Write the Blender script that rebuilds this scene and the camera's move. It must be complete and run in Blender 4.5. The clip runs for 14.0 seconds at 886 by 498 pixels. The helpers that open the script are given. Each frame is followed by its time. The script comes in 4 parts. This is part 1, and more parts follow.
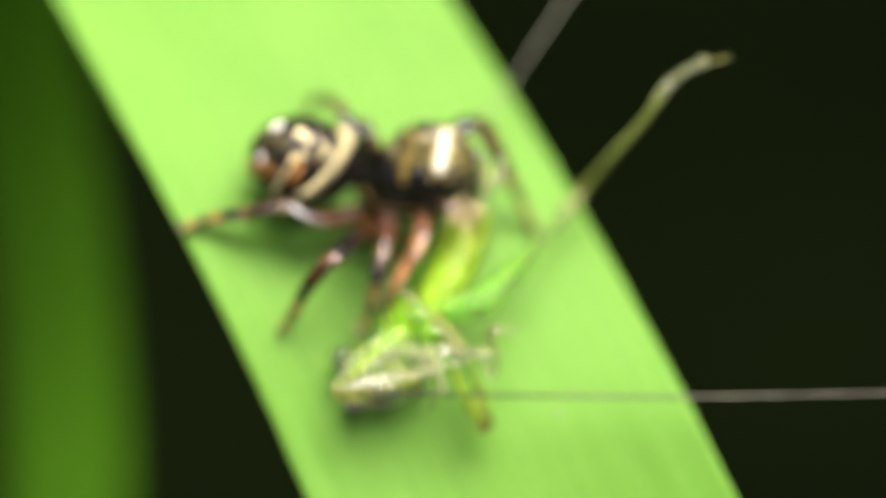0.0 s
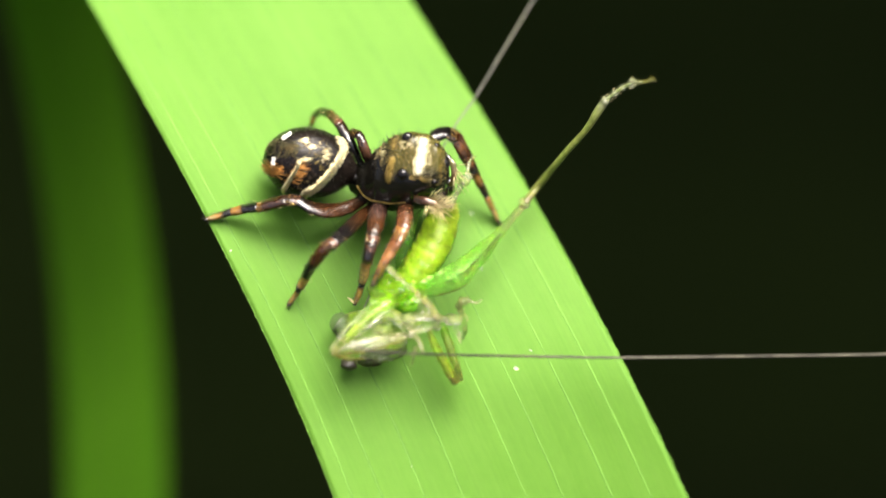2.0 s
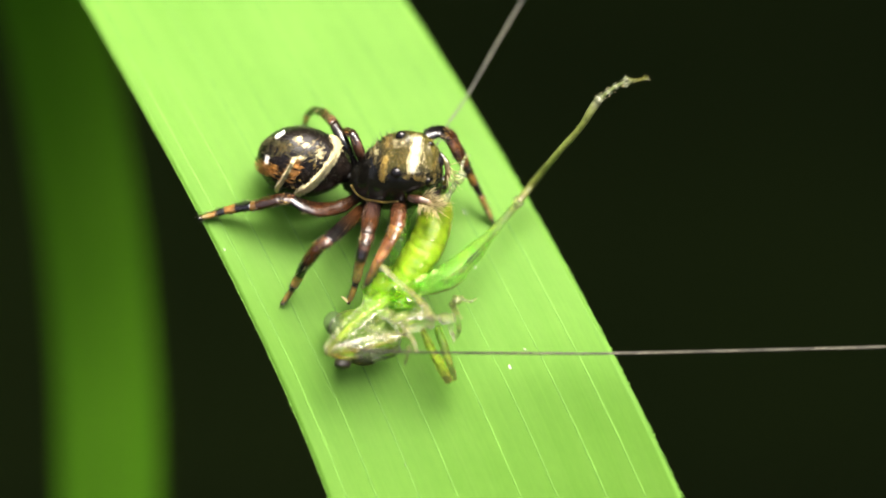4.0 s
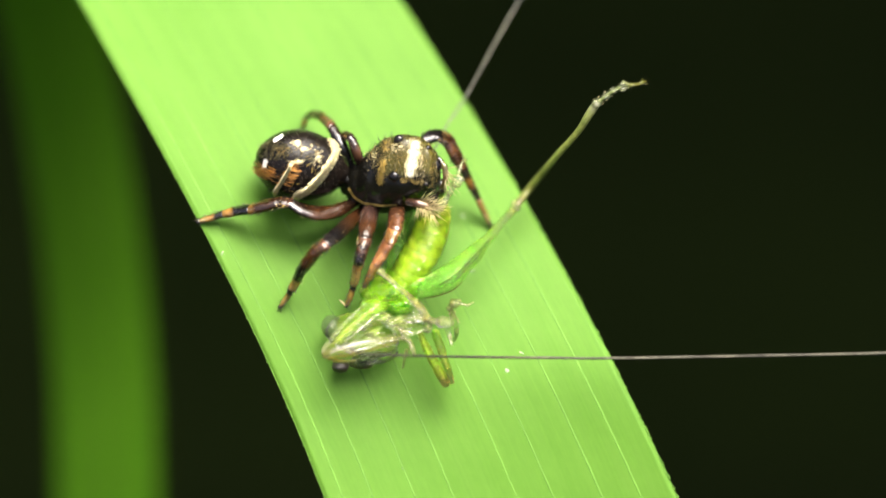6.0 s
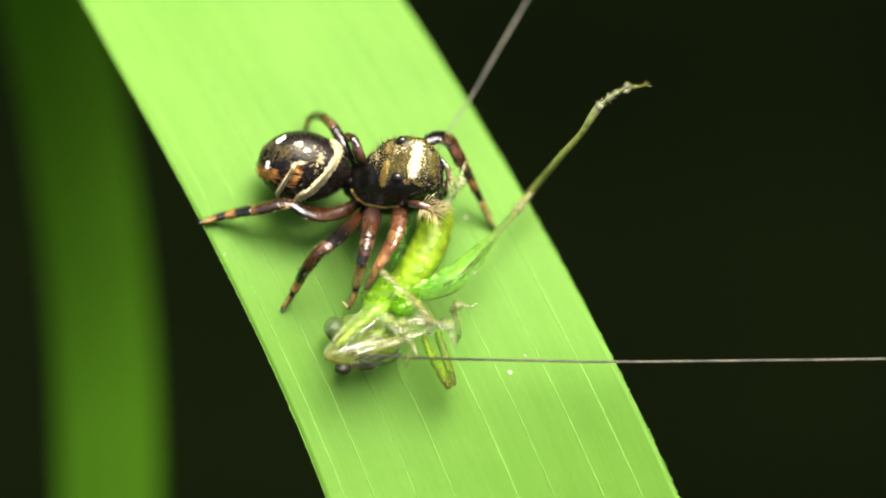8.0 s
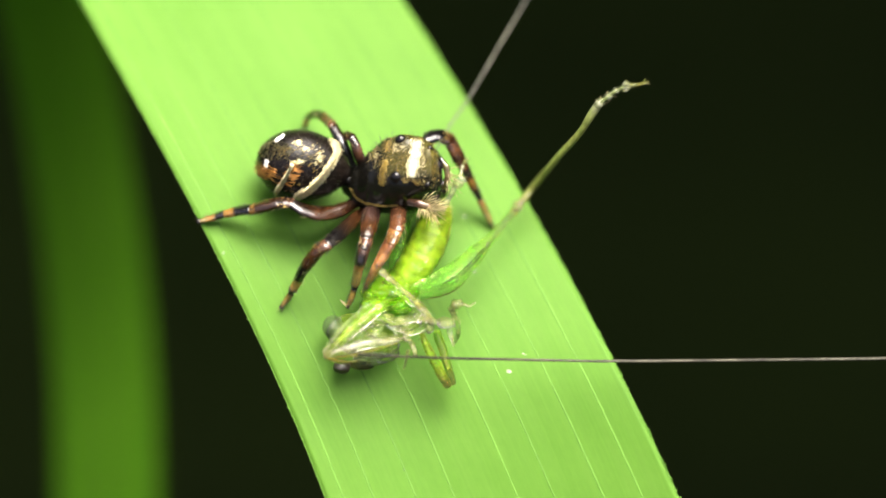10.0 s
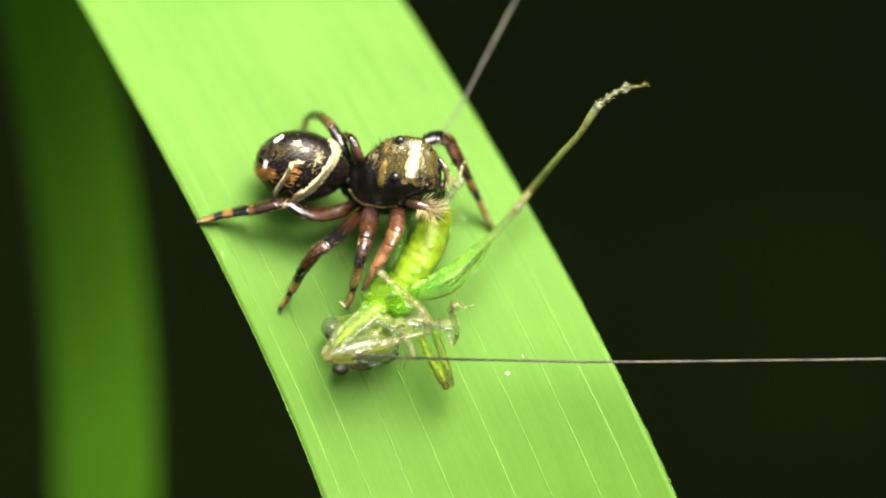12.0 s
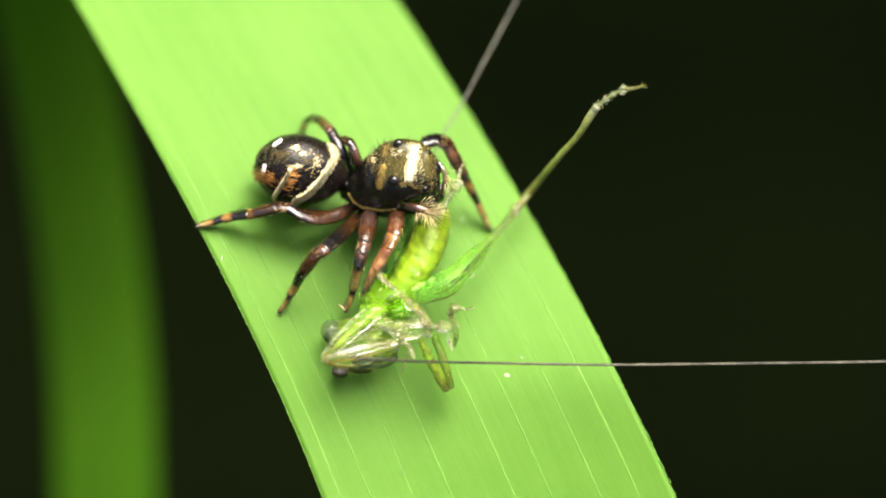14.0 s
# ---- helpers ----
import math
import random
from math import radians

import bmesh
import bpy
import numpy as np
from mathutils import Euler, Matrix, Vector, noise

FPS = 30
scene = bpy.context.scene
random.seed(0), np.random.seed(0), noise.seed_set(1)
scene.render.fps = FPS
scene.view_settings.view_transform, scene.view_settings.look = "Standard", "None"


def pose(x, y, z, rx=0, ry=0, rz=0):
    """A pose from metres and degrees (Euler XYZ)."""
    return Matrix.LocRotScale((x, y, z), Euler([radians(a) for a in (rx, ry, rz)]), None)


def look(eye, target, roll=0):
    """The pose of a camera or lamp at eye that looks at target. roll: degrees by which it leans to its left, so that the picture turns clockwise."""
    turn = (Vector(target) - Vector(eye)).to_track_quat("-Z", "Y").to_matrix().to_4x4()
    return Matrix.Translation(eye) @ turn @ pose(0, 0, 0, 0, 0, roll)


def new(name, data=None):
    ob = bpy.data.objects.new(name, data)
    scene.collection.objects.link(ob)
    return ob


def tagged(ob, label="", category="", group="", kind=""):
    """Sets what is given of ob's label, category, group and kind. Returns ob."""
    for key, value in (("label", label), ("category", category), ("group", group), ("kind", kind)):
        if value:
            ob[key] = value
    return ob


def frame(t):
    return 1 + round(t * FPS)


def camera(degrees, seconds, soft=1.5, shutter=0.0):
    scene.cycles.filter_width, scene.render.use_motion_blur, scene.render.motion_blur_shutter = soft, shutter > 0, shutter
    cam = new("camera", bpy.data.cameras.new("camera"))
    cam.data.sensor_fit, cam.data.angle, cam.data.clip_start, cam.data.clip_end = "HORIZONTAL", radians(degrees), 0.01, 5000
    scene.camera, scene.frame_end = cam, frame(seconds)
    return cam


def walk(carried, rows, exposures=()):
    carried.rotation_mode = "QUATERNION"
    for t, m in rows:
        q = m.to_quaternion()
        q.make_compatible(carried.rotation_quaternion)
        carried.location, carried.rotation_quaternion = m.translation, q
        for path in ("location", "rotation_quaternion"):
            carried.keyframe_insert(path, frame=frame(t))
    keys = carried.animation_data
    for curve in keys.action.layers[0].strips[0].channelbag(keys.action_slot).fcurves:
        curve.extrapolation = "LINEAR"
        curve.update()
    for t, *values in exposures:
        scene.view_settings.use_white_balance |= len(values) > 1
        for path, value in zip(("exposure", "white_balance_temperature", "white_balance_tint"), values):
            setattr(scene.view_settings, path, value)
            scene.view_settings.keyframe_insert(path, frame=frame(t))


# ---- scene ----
from mathutils.bvhtree import BVHTree

# Working space of the small subject: millimetres, u to the right, v up along the blade, w out of the blade.
TILT = 35.0
BLADE = pose(0, 0, 0, 90 - TILT, 0, 0) @ Matrix.Scale(0.001, 4)


def place(u, v, w):
    return BLADE @ Vector((u, v, w))


def view(t, eu, ev, ew, tu, tv, roll):
    return (t, look(place(eu, ev, ew), place(tu, tv, 0), roll))


# ---- camera ----
cam = camera(13.685, 14.0, soft=1.85)
# the plane of sharpness: in front of the animals at first, then drawn back on to them
focus = new("focus_point")
focus.empty_display_size = 0.001
cam.data.dof.use_dof = True
cam.data.dof.focus_object = focus
cam.data.dof.aperture_fstop = 22.0
walk(cam, [
    view(0, -1.338, 0, 81.536, -0.823, 0.181, 0.398),
    view(0.5, -0.451, 0, 92.916, -0.325, 0.302, -0.027),
    view(1, -0.013, 0, 99.784, -0.123, 0.062, -0.064),
    view(1.5, -0.011, 0, 99.812, -0.22, -0.127, -0.063),
    view(2, 0.007, 0, 100.121, -0.242, -0.187, -0.054),
    view(2.5, 0.003, 0, 100.058, -0.258, -0.217, -0.04),
    view(3, 0.003, 0, 100.052, -0.075, -0.253, -0.148),
    view(5.5, 0.006, 0, 100.097, -0.119, -0.134, 0.191),
    view(6, 0.014, 0, 100.241, -0.008, -0.121, 0.111),
    view(6.5, 0.008, 0, 100.137, -0.018, -0.123, 0.089),
    view(7, 0.01, 0, 100.171, -0.131, -0.104, 0.178),
    view(7.5, 0.004, 0, 100.07, -0.082, -0.104, 0.217),
    view(8, 0.007, 0, 100.115, -0.084, -0.077, 0.169),
    view(10.5, -0.008, 0, 99.864, -0.039, -0.111, 0.155),
    view(11, -0.01, 0, 99.826, 0.198, -0.028, -0.027),
    view(11.5, -0.019, 0, 99.679, 0.283, 0.004, -0.009),
    view(12, -0.009, 0, 99.851, -0.028, -0.074, 0.345),
    view(12.5, -0.015, 0, 99.742, 0.085, -0.072, 0.183),
    view(13, -0.012, 0, 99.795, -0.02, -0.037, 0.367),
    view(13.5, -0.004, 0, 99.937, -0.124, -0.02, 0.421),
    view(14, -0, 0, 100, 0, 0, 0),
])

# ---- light ----
SUN = Vector((0.24, 0.05, 0.97)).normalized()
world = bpy.data.worlds.new("sky")
scene.world = world
world.use_nodes = True
wt = world.node_tree
sky = wt.nodes.new("ShaderNodeTexSky")
sky.sky_type = "NISHITA"
sky.sun_disc = False
sky.sun_elevation = math.asin(SUN.z)
sky.sun_rotation = math.atan2(SUN.x, SUN.y)
sky.air_density, sky.dust_density, sky.ozone_density = 0.5, 10.0, 0.0
wt.links.new(sky.outputs[0], wt.nodes["Background"].inputs[0])
wt.nodes["Background"].inputs[1].default_value = 0.15
sun = new("sun", bpy.data.lights.new("sun", "SUN"))
sun.data.energy = 4.0
sun.data.angle = radians(52)
sun.data.color = (1.0, 0.96, 0.88)
sun.matrix_basis = look(SUN * 2, (0, 0, 0))
scene.view_settings.exposure = 1.37


# ---- materials ----
def nodes_of(name):
    m = bpy.data.materials.new(name)
    m.use_nodes = True
    t = m.node_tree
    return m, t, t.nodes["Principled BSDF"]


def add(t, kind, **values):
    n = t.nodes.new(kind)
    for key, v in values.items():
        n.inputs[key.replace("_", " ")].default_value = v
    return n


def noise_of(t, coords, scale, detail=4.0, stretch=None):
    src = coords
    if stretch:
        mp = t.nodes.new("ShaderNodeMapping")
        mp.inputs["Scale"].default_value = stretch
        t.links.new(coords, mp.inputs[0])
        src = mp.outputs[0]
    n = add(t, "ShaderNodeTexNoise", Scale=scale, Detail=detail)
    t.links.new(src, n.inputs["Vector"])
    return n.outputs["Fac"]


def ramp(t, fac, stops):
    r = t.nodes.new("ShaderNodeValToRGB")
    while len(r.color_ramp.elements) < len(stops):
        r.color_ramp.elements.new(0.5)
    for e, (p, c) in zip(r.color_ramp.elements, stops):
        e.position = p
        e.color = (*c, 1) if len(c) == 3 else c
    t.links.new(fac, r.inputs[0])
    return r.outputs[0]


def mixed(t, kind, fac, a, b):
    n = t.nodes.new("ShaderNodeMix")
    n.data_type, n.blend_type = "RGBA", kind
    for sock, v in ((n.inputs[0], fac), (n.inputs[6], a), (n.inputs[7], b)):
        if isinstance(v, (int, float)):
            sock.default_value = v
        elif isinstance(v, tuple):
            sock.default_value = (*v, 1)
        else:
            t.links.new(v, sock)
    return n.outputs[2]


def bump(t, bsdf, height, strength, dist):
    b = add(t, "ShaderNodeBump", Strength=strength, Distance=dist)
    t.links.new(height, b.inputs["Height"])
    t.links.new(b.outputs[0], bsdf.inputs["Normal"])


def body(name, colour, rough=0.4, spread=0.25, grain=6000.0, sss=0.0, trans=0.0, spec=0.5, relief=0.2, attr=False, metal=0.0, alpha=1.0, film=False, island=False, gain=1.0):
    """Skin of an insect or spider: mottled colour at two scales, fine relief."""
    m, t, p = nodes_of(name)
    obj = t.nodes.new("ShaderNodeTexCoord").outputs["Object"]
    fine, broad = noise_of(t, obj, grain), noise_of(t, obj, grain / 7, 2.0)
    if attr:
        a = t.nodes.new("ShaderNodeVertexColor")
        a.layer_name = "Col"
        base = a.outputs[0]
    else:
        base = tuple(colour)
    lo, hi = (1 - spread) * math.sqrt(gain), (1 + spread) * math.sqrt(gain)
    c = mixed(t, "MULTIPLY", 1.0, base, ramp(t, fine, [(0.3, (lo, lo, lo)), (0.7, (hi, hi, hi))]))
    c = mixed(t, "MULTIPLY", 1.0, c, ramp(t, broad, [(0.35, (lo, lo, lo)), (0.65, (hi, hi, hi * 0.95))]))
    if island:
        geo = t.nodes.new("ShaderNodeNewGeometry")
        c = mixed(t, "MULTIPLY", 1.0, c, ramp(t, geo.outputs["Random Per Island"], [(0.0, (0.35, 0.33, 0.3)), (0.5, (0.9, 0.88, 0.85)), (1.0, (1.25, 1.25, 1.2))]))
    t.links.new(c, p.inputs["Base Color"])
    p.inputs["Roughness"].default_value = rough
    p.inputs["Specular IOR Level"].default_value = spec
    p.inputs["Transmission Weight"].default_value = trans
    p.inputs["Metallic"].default_value = metal
    p.inputs["Alpha"].default_value = alpha
    if film:
        t.links.new(ramp(t, noise_of(t, obj, grain / 2.2, 3.0), [(0.35, (alpha * 0.35,) * 3), (0.65, (min(1, alpha * 1.9),) * 3)]), p.inputs["Alpha"])
    if sss:
        p.inputs["Subsurface Weight"].default_value = sss
        p.inputs["Subsurface Radius"].default_value = (0.6, 1.0, 0.3)
        p.inputs["Subsurface Scale"].default_value = 0.0008
    bump(t, p, fine, relief, 0.00005)
    if film:
        shine = add(t, "ShaderNodeBsdfGlossy", Roughness=rough)
        edge = add(t, "ShaderNodeFresnel", IOR=1.2)
        relief_out = p.inputs["Normal"].links[0].from_socket
        t.links.new(relief_out, shine.inputs["Normal"])
        t.links.new(relief_out, edge.inputs["Normal"])
        p.inputs["Specular IOR Level"].default_value = 0.0
        both = t.nodes.new("ShaderNodeMixShader")
        t.links.new(edge.outputs[0], both.inputs[0])
        t.links.new(p.outputs[0], both.inputs[1])
        t.links.new(shine.outputs[0], both.inputs[2])
        t.links.new(both.outputs[0], t.nodes["Material Output"].inputs[0])
    return m


def leaf_material(name, dark, light, thick=0.35, gloss=0.3):
    """Grass blade: parallel fibres and pale veins along it, light passing through."""
    m, t, p = nodes_of(name)
    uv = t.nodes.new("ShaderNodeUVMap")
    uv.uv_map = "blade"
    streak = noise_of(t, uv.outputs[0], 1.0, 5.0, (3.2, 0.035, 1))
    fine = noise_of(t, uv.outputs[0], 1.0, 3.0, (14.0, 0.12, 1))
    blotch = noise_of(t, uv.outputs[0], 0.30, 3.0)
    cells = noise_of(t, uv.outputs[0], 9.0, 3.0, (1.0, 0.35, 1))
    c = ramp(t, streak, [(0.25, dark), (0.75, light)])
    c = mixed(t, "OVERLAY", 0.14, c, ramp(t, cells, [(0.3, (0.4, 0.4, 0.4)), (0.7, (0.6, 0.6, 0.6))]))
    c = mixed(t, "OVERLAY", 0.10, c, ramp(t, fine, [(0.3, (0.3, 0.3, 0.3)), (0.7, (0.72, 0.72, 0.72))]))
    c = mixed(t, "MULTIPLY", 0.7, c, ramp(t, blotch, [(0.3, (0.86, 0.9, 0.8)), (0.7, (1.08, 1.04, 1.1))]))
    t.links.new(c, p.inputs["Base Color"])
    p.inputs["Roughness"].default_value = 0.55
    p.inputs["Specular IOR Level"].default_value = gloss
    b = t.nodes.new("ShaderNodeBump")
    b.inputs["Strength"].default_value, b.inputs["Distance"].default_value = 0.15, 0.00004
    h = mixed(t, "MIX", 0.5, fine, cells)
    t.links.new(h, b.inputs["Height"])
    t.links.new(b.outputs[0], p.inputs["Normal"])
    tr = t.nodes.new("ShaderNodeBsdfTranslucent")
    t.links.new(c, tr.inputs[0])
    mx = t.nodes.new("ShaderNodeMixShader")
    mx.inputs[0].default_value = thick
    t.links.new(p.outputs[0], mx.inputs[1])
    t.links.new(tr.outputs[0], mx.inputs[2])
    t.links.new(mx.outputs[0], t.nodes["Material Output"].inputs[0])
    return m


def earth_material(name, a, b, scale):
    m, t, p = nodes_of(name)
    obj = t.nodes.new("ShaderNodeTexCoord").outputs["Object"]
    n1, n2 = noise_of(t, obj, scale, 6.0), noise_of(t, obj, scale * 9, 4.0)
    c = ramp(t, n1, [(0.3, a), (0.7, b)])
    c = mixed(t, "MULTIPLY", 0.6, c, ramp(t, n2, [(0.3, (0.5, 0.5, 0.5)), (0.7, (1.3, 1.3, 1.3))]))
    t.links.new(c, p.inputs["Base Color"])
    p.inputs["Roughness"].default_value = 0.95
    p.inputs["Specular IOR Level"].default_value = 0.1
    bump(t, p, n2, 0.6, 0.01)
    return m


M_BLADE = leaf_material("blade_green", (0.108, 0.255, 0.027), (0.119, 0.268, 0.033), 0.38, 0.15)
M_VEIN = body("vein_green", (0.093, 0.204, 0.033), 0.6, 0.12, 3000, relief=0.1, spec=0.05)
M_FAR = leaf_material("far_blade_green", (0.068, 0.198, 0.007), (0.078, 0.216, 0.010), gloss=0.03)
M_FAR_VEIN = body("far_vein_green", (0.048, 0.11, 0.008), 0.6, 0.15, 3000, relief=0.1, spec=0.1)
# ground colour taken down to near black to stand in for shade
M_GROUND = earth_material("shade_dark_ground", (0.0065, 0.010, 0.002), (0.010, 0.015, 0.0035), 3.0)
# near-black so that the backdrop's shade is partly in its colour
M_BACKDROP = earth_material("shade_dark_backdrop", (0.0140, 0.0232, 0.0036), (0.0205, 0.0330, 0.0053), 2.0)
M_UNDER = body("undergrowth_green", (0.035, 0.075, 0.015), 0.6, 0.3, 40, spec=0.2, relief=0.1, island=True)
M_BLACK = body("black_cuticle", (0.009, 0.008, 0.006), 0.17, 0.3, 9000, spec=0.4, relief=0.14)
M_ABDOMEN = body("scaly_black", (0.007, 0.005, 0.0038), 0.27, 0.5, 9000, spec=0.24, relief=0.35)
M_CARAPACE = body("carapace_cuticle", (0.01, 0.01, 0.01), 0.22, 0.25, 9000, attr=True, spec=0.4, relief=0.12)
M_OLIVE = body("olive_sheen_scale", (0.105, 0.092, 0.030), 0.36, 0.3, 9000, relief=0.1, metal=0.3)
M_LEG = body("leg_cuticle", (0.2, 0.06, 0.03), 0.19, 0.4, 6000, attr=True, relief=0.5, spec=0.75, gain=0.74)
M_EYE = body("eye_lens", (0.006, 0.005, 0.005), 0.1, 0.05, 4000, spec=0.35, relief=0.0)
M_CREAM = body("cream_scale", (0.95, 0.85, 0.51), 0.38, 0.2, 9000, relief=0.1, island=True)
M_WHITE = body("white_scale", (0.85, 0.83, 0.78), 0.35, 0.1, 9000, relief=0.1)
M_GOLD = body("gold_scale", (0.46, 0.33, 0.085), 0.3, 0.3, 9000, relief=0.1, island=True, metal=0.35)
M_ORANGE = body("orange_scale", (0.44, 0.20, 0.04), 0.42, 0.3, 9000, relief=0.1, island=True, metal=0.1)
M_SETA = body("dark_seta", (0.02, 0.015, 0.01), 0.4, 0.2, 9000)
M_PALE = body("pale_hair", (0.45, 0.37, 0.18), 0.45, 0.2, 9000)
M_NYMPH = body("nymph_green", (0.22, 0.42, 0.02), 0.3, 0.25, 4200, sss=0.9, attr=True, relief=0.3, alpha=0.58, spec=0.16, gain=0.58)
M_THIGH = body("thigh_green", (0.22, 0.42, 0.02), 0.25, 0.25, 4200, sss=0.9, attr=True, relief=0.3, alpha=0.4, spec=0.13, gain=0.55)
M_CLEAR = body("clear_cuticle", (0.50, 0.62, 0.22), 0.12, 0.25, 5200, attr=True, relief=0.5, alpha=0.14, spec=1.0, film=True, gain=1.05)
M_HUSK = body("grey_husk", (0.38, 0.36, 0.28), 0.25, 0.3, 7000, attr=True, relief=0.5, alpha=0.24, spec=0.7, film=True, gain=0.75)
# pale feet and claws, and the painted highlight along one shin
M_STREAK = body("white_cuticle_and_highlight", (0.7, 0.7, 0.62), 0.2, 0.15, 6000, attr=True, relief=0.6, alpha=0.42, spec=0.4, gain=0.55)
M_WET = body("wet_green", (0.22, 0.42, 0.02), 0.12, 0.3, 2600, sss=0.9, attr=True, relief=1.0, alpha=0.42, spec=0.24, gain=0.58)
M_SHIN = body("shin_cuticle", (0.2, 0.24, 0.06), 0.3, 0.3, 6000, attr=True, relief=0.3, spec=0.45)
M_TRAIL = body("trailing_feeler", (0.088, 0.09, 0.064), 0.55, 0.4, 5000, relief=0.2)
M_GLINT = body("glint_bead", (0.5, 0.7, 0.2), 0.04, 0.1, 3000, relief=0.0, alpha=0.13, spec=1.0)
M_DOT = body("dark_dot", (0.05, 0.035, 0.012), 0.9, 0.2, 6000, spec=0.0)
M_NEYE = body("glassy_eye", (0.06, 0.085, 0.04), 0.15, 0.2, 2500, relief=0.02, alpha=0.42, spec=0.22)
M_SKULL = body("olive_skull", (0.17, 0.27, 0.01), 0.16, 0.35, 3500, relief=0.8, alpha=0.22, spec=0.7, film=True)
M_FEELER = body("feeler", (0.045, 0.045, 0.03), 0.55, 0.5, 9000, relief=0.3, attr=True, spec=0.2)
M_SPECK = body("white_speck", (0.52, 0.64, 0.40), 0.4, 0.2, 6000, alpha=0.3)

# ---- building helpers ----
BASES, LIES = {}, {}
# the main blade's middle line and half width along its length
MID, HALF = (0.000186, -0.007364, -0.53695, -1.711588), (-0.000152, -0.000512, -0.03104, 4.579511)


def poly(c, x):
    s = 0.0
    for k in c:
        s = s * x + k
    return s


def lean(p):
    """The main blade bends back towards its tip and dips on its outer side, and what lies on it goes with it."""
    v = max(-9.5, min(9.5, p.y))
    q = max(-5.0, min(5.0, (p.x - poly(MID, v)) * 0.88))
    s = v + 5
    f = max(0.0, min(1.0, s / 7))
    d = -0.25 * s - 0.015 * s * s - 0.25 * f * f * (3 - 2 * f) * q - 0.13 * v
    k = 1 - d / (100 - min(p.z, 20))
    return Vector((p.x * k, p.y * k, p.z + d))


def upright(p):
    return Vector(p)


def settled(u, v):
    """A stiff body rides on the blade as a whole, by what its middle does."""
    d = lean(Vector((u, v, 0))).z
    return lambda p: Vector((p.x * (1 - d / (100 - p.z)), p.y * (1 - d / (100 - p.z)), p.z + d))


def footed(u, v):
    """Legs: stiff with the body where they leave it, on the blade where they stand."""
    d0 = lean(Vector((u, v, 0))).z

    def lie(p):
        f = max(0.0, min(1.0, (math.dist((p.x, p.y), (u, v)) - 0.7) / 1.7))
        f = f * f * (3 - 2 * f)
        d = d0 + (lean(p).z - p.z - d0) * f
        k = 1 - d / (100 - p.z)
        return Vector((p.x * k, p.y * k, p.z + d))
    return lie


def thing(name, base, label, category, group="", kind="", lie=lean):
    ob = new(name)
    ob.empty_display_size = 0.002
    ob.matrix_basis = BLADE.to_3x3().normalized().to_4x4()
    base = lie(Vector(base))
    ob.location = place(*base)
    BASES[ob.name], LIES[ob.name] = base, lie
    return tagged(ob, label, category, group, kind)


def mesh_of(name, bm, material, base, lie=lean):
    bmesh.ops.recalc_face_normals(bm, faces=bm.faces)
    for v in bm.verts:
        v.co = lie(v.co)
    me = bpy.data.meshes.new(name)
    bmesh.ops.transform(bm, matrix=Matrix.Scale(0.001, 4) @ Matrix.Translation(-base), verts=bm.verts)
    bm.to_mesh(me)
    bm.free()
    me.polygons.foreach_set("use_smooth", [True] * len(me.polygons))
    me.materials.append(material)
    return me


def part(name, bm, material, parent, label="", pivot=None, kind="", lie=None):
    top, lie = BASES[parent.name], lie or LIES[parent.name]
    at = lie(Vector(pivot)) if pivot is not None else top
    ob = new(name, mesh_of(name, bm, material, at, lie))
    ob.parent = parent
    ob.location = (at - top) * 0.001
    BASES[ob.name], LIES[ob.name] = at, lie
    return tagged(ob, label, kind=kind)


def solo(name, bm, material, base, label, category, group="", kind=""):
    """A thing that is one mesh."""
    base = lean(Vector(base))
    ob = new(name, mesh_of(name, bm, material, base))
    ob.matrix_basis = BLADE.to_3x3().normalized().to_4x4()
    ob.location = place(*base)
    BASES[ob.name] = base
    return tagged(ob, label, category, group, kind)


def smooth_line(pts, sub):
    pts = [Vector(p) for p in pts]
    if len(pts) == 2 or sub <= 1:
        if len(pts) == 2:
            return [(pts[0].lerp(pts[1], i / sub), i / sub) for i in range(sub + 1)]
    out = []
    ext = [2 * pts[0] - pts[1], *pts, 2 * pts[-1] - pts[-2]]
    n = len(pts) - 1
    for i in range(n):
        a, b, c, d = ext[i:i + 4]
        for k in range(sub):
            s = k / sub
            out.append((0.5 * (2 * b + (c - a) * s + (2 * a - 5 * b + 4 * c - d) * s * s + (3 * b - a - 3 * c + d) * s ** 3), i + s))
    out.append((pts[-1], float(n)))
    return out


def pick(values, s):
    """Value at s along a list, eased between its entries."""
    i = min(int(s), len(values) - 2)
    f = s - i
    f = f * f * (3 - 2 * f)
    a, b = values[i], values[i + 1]
    if isinstance(a, (int, float)):
        return a + (b - a) * f
    return tuple(x + (y - x) * f for x, y in zip(a, b))


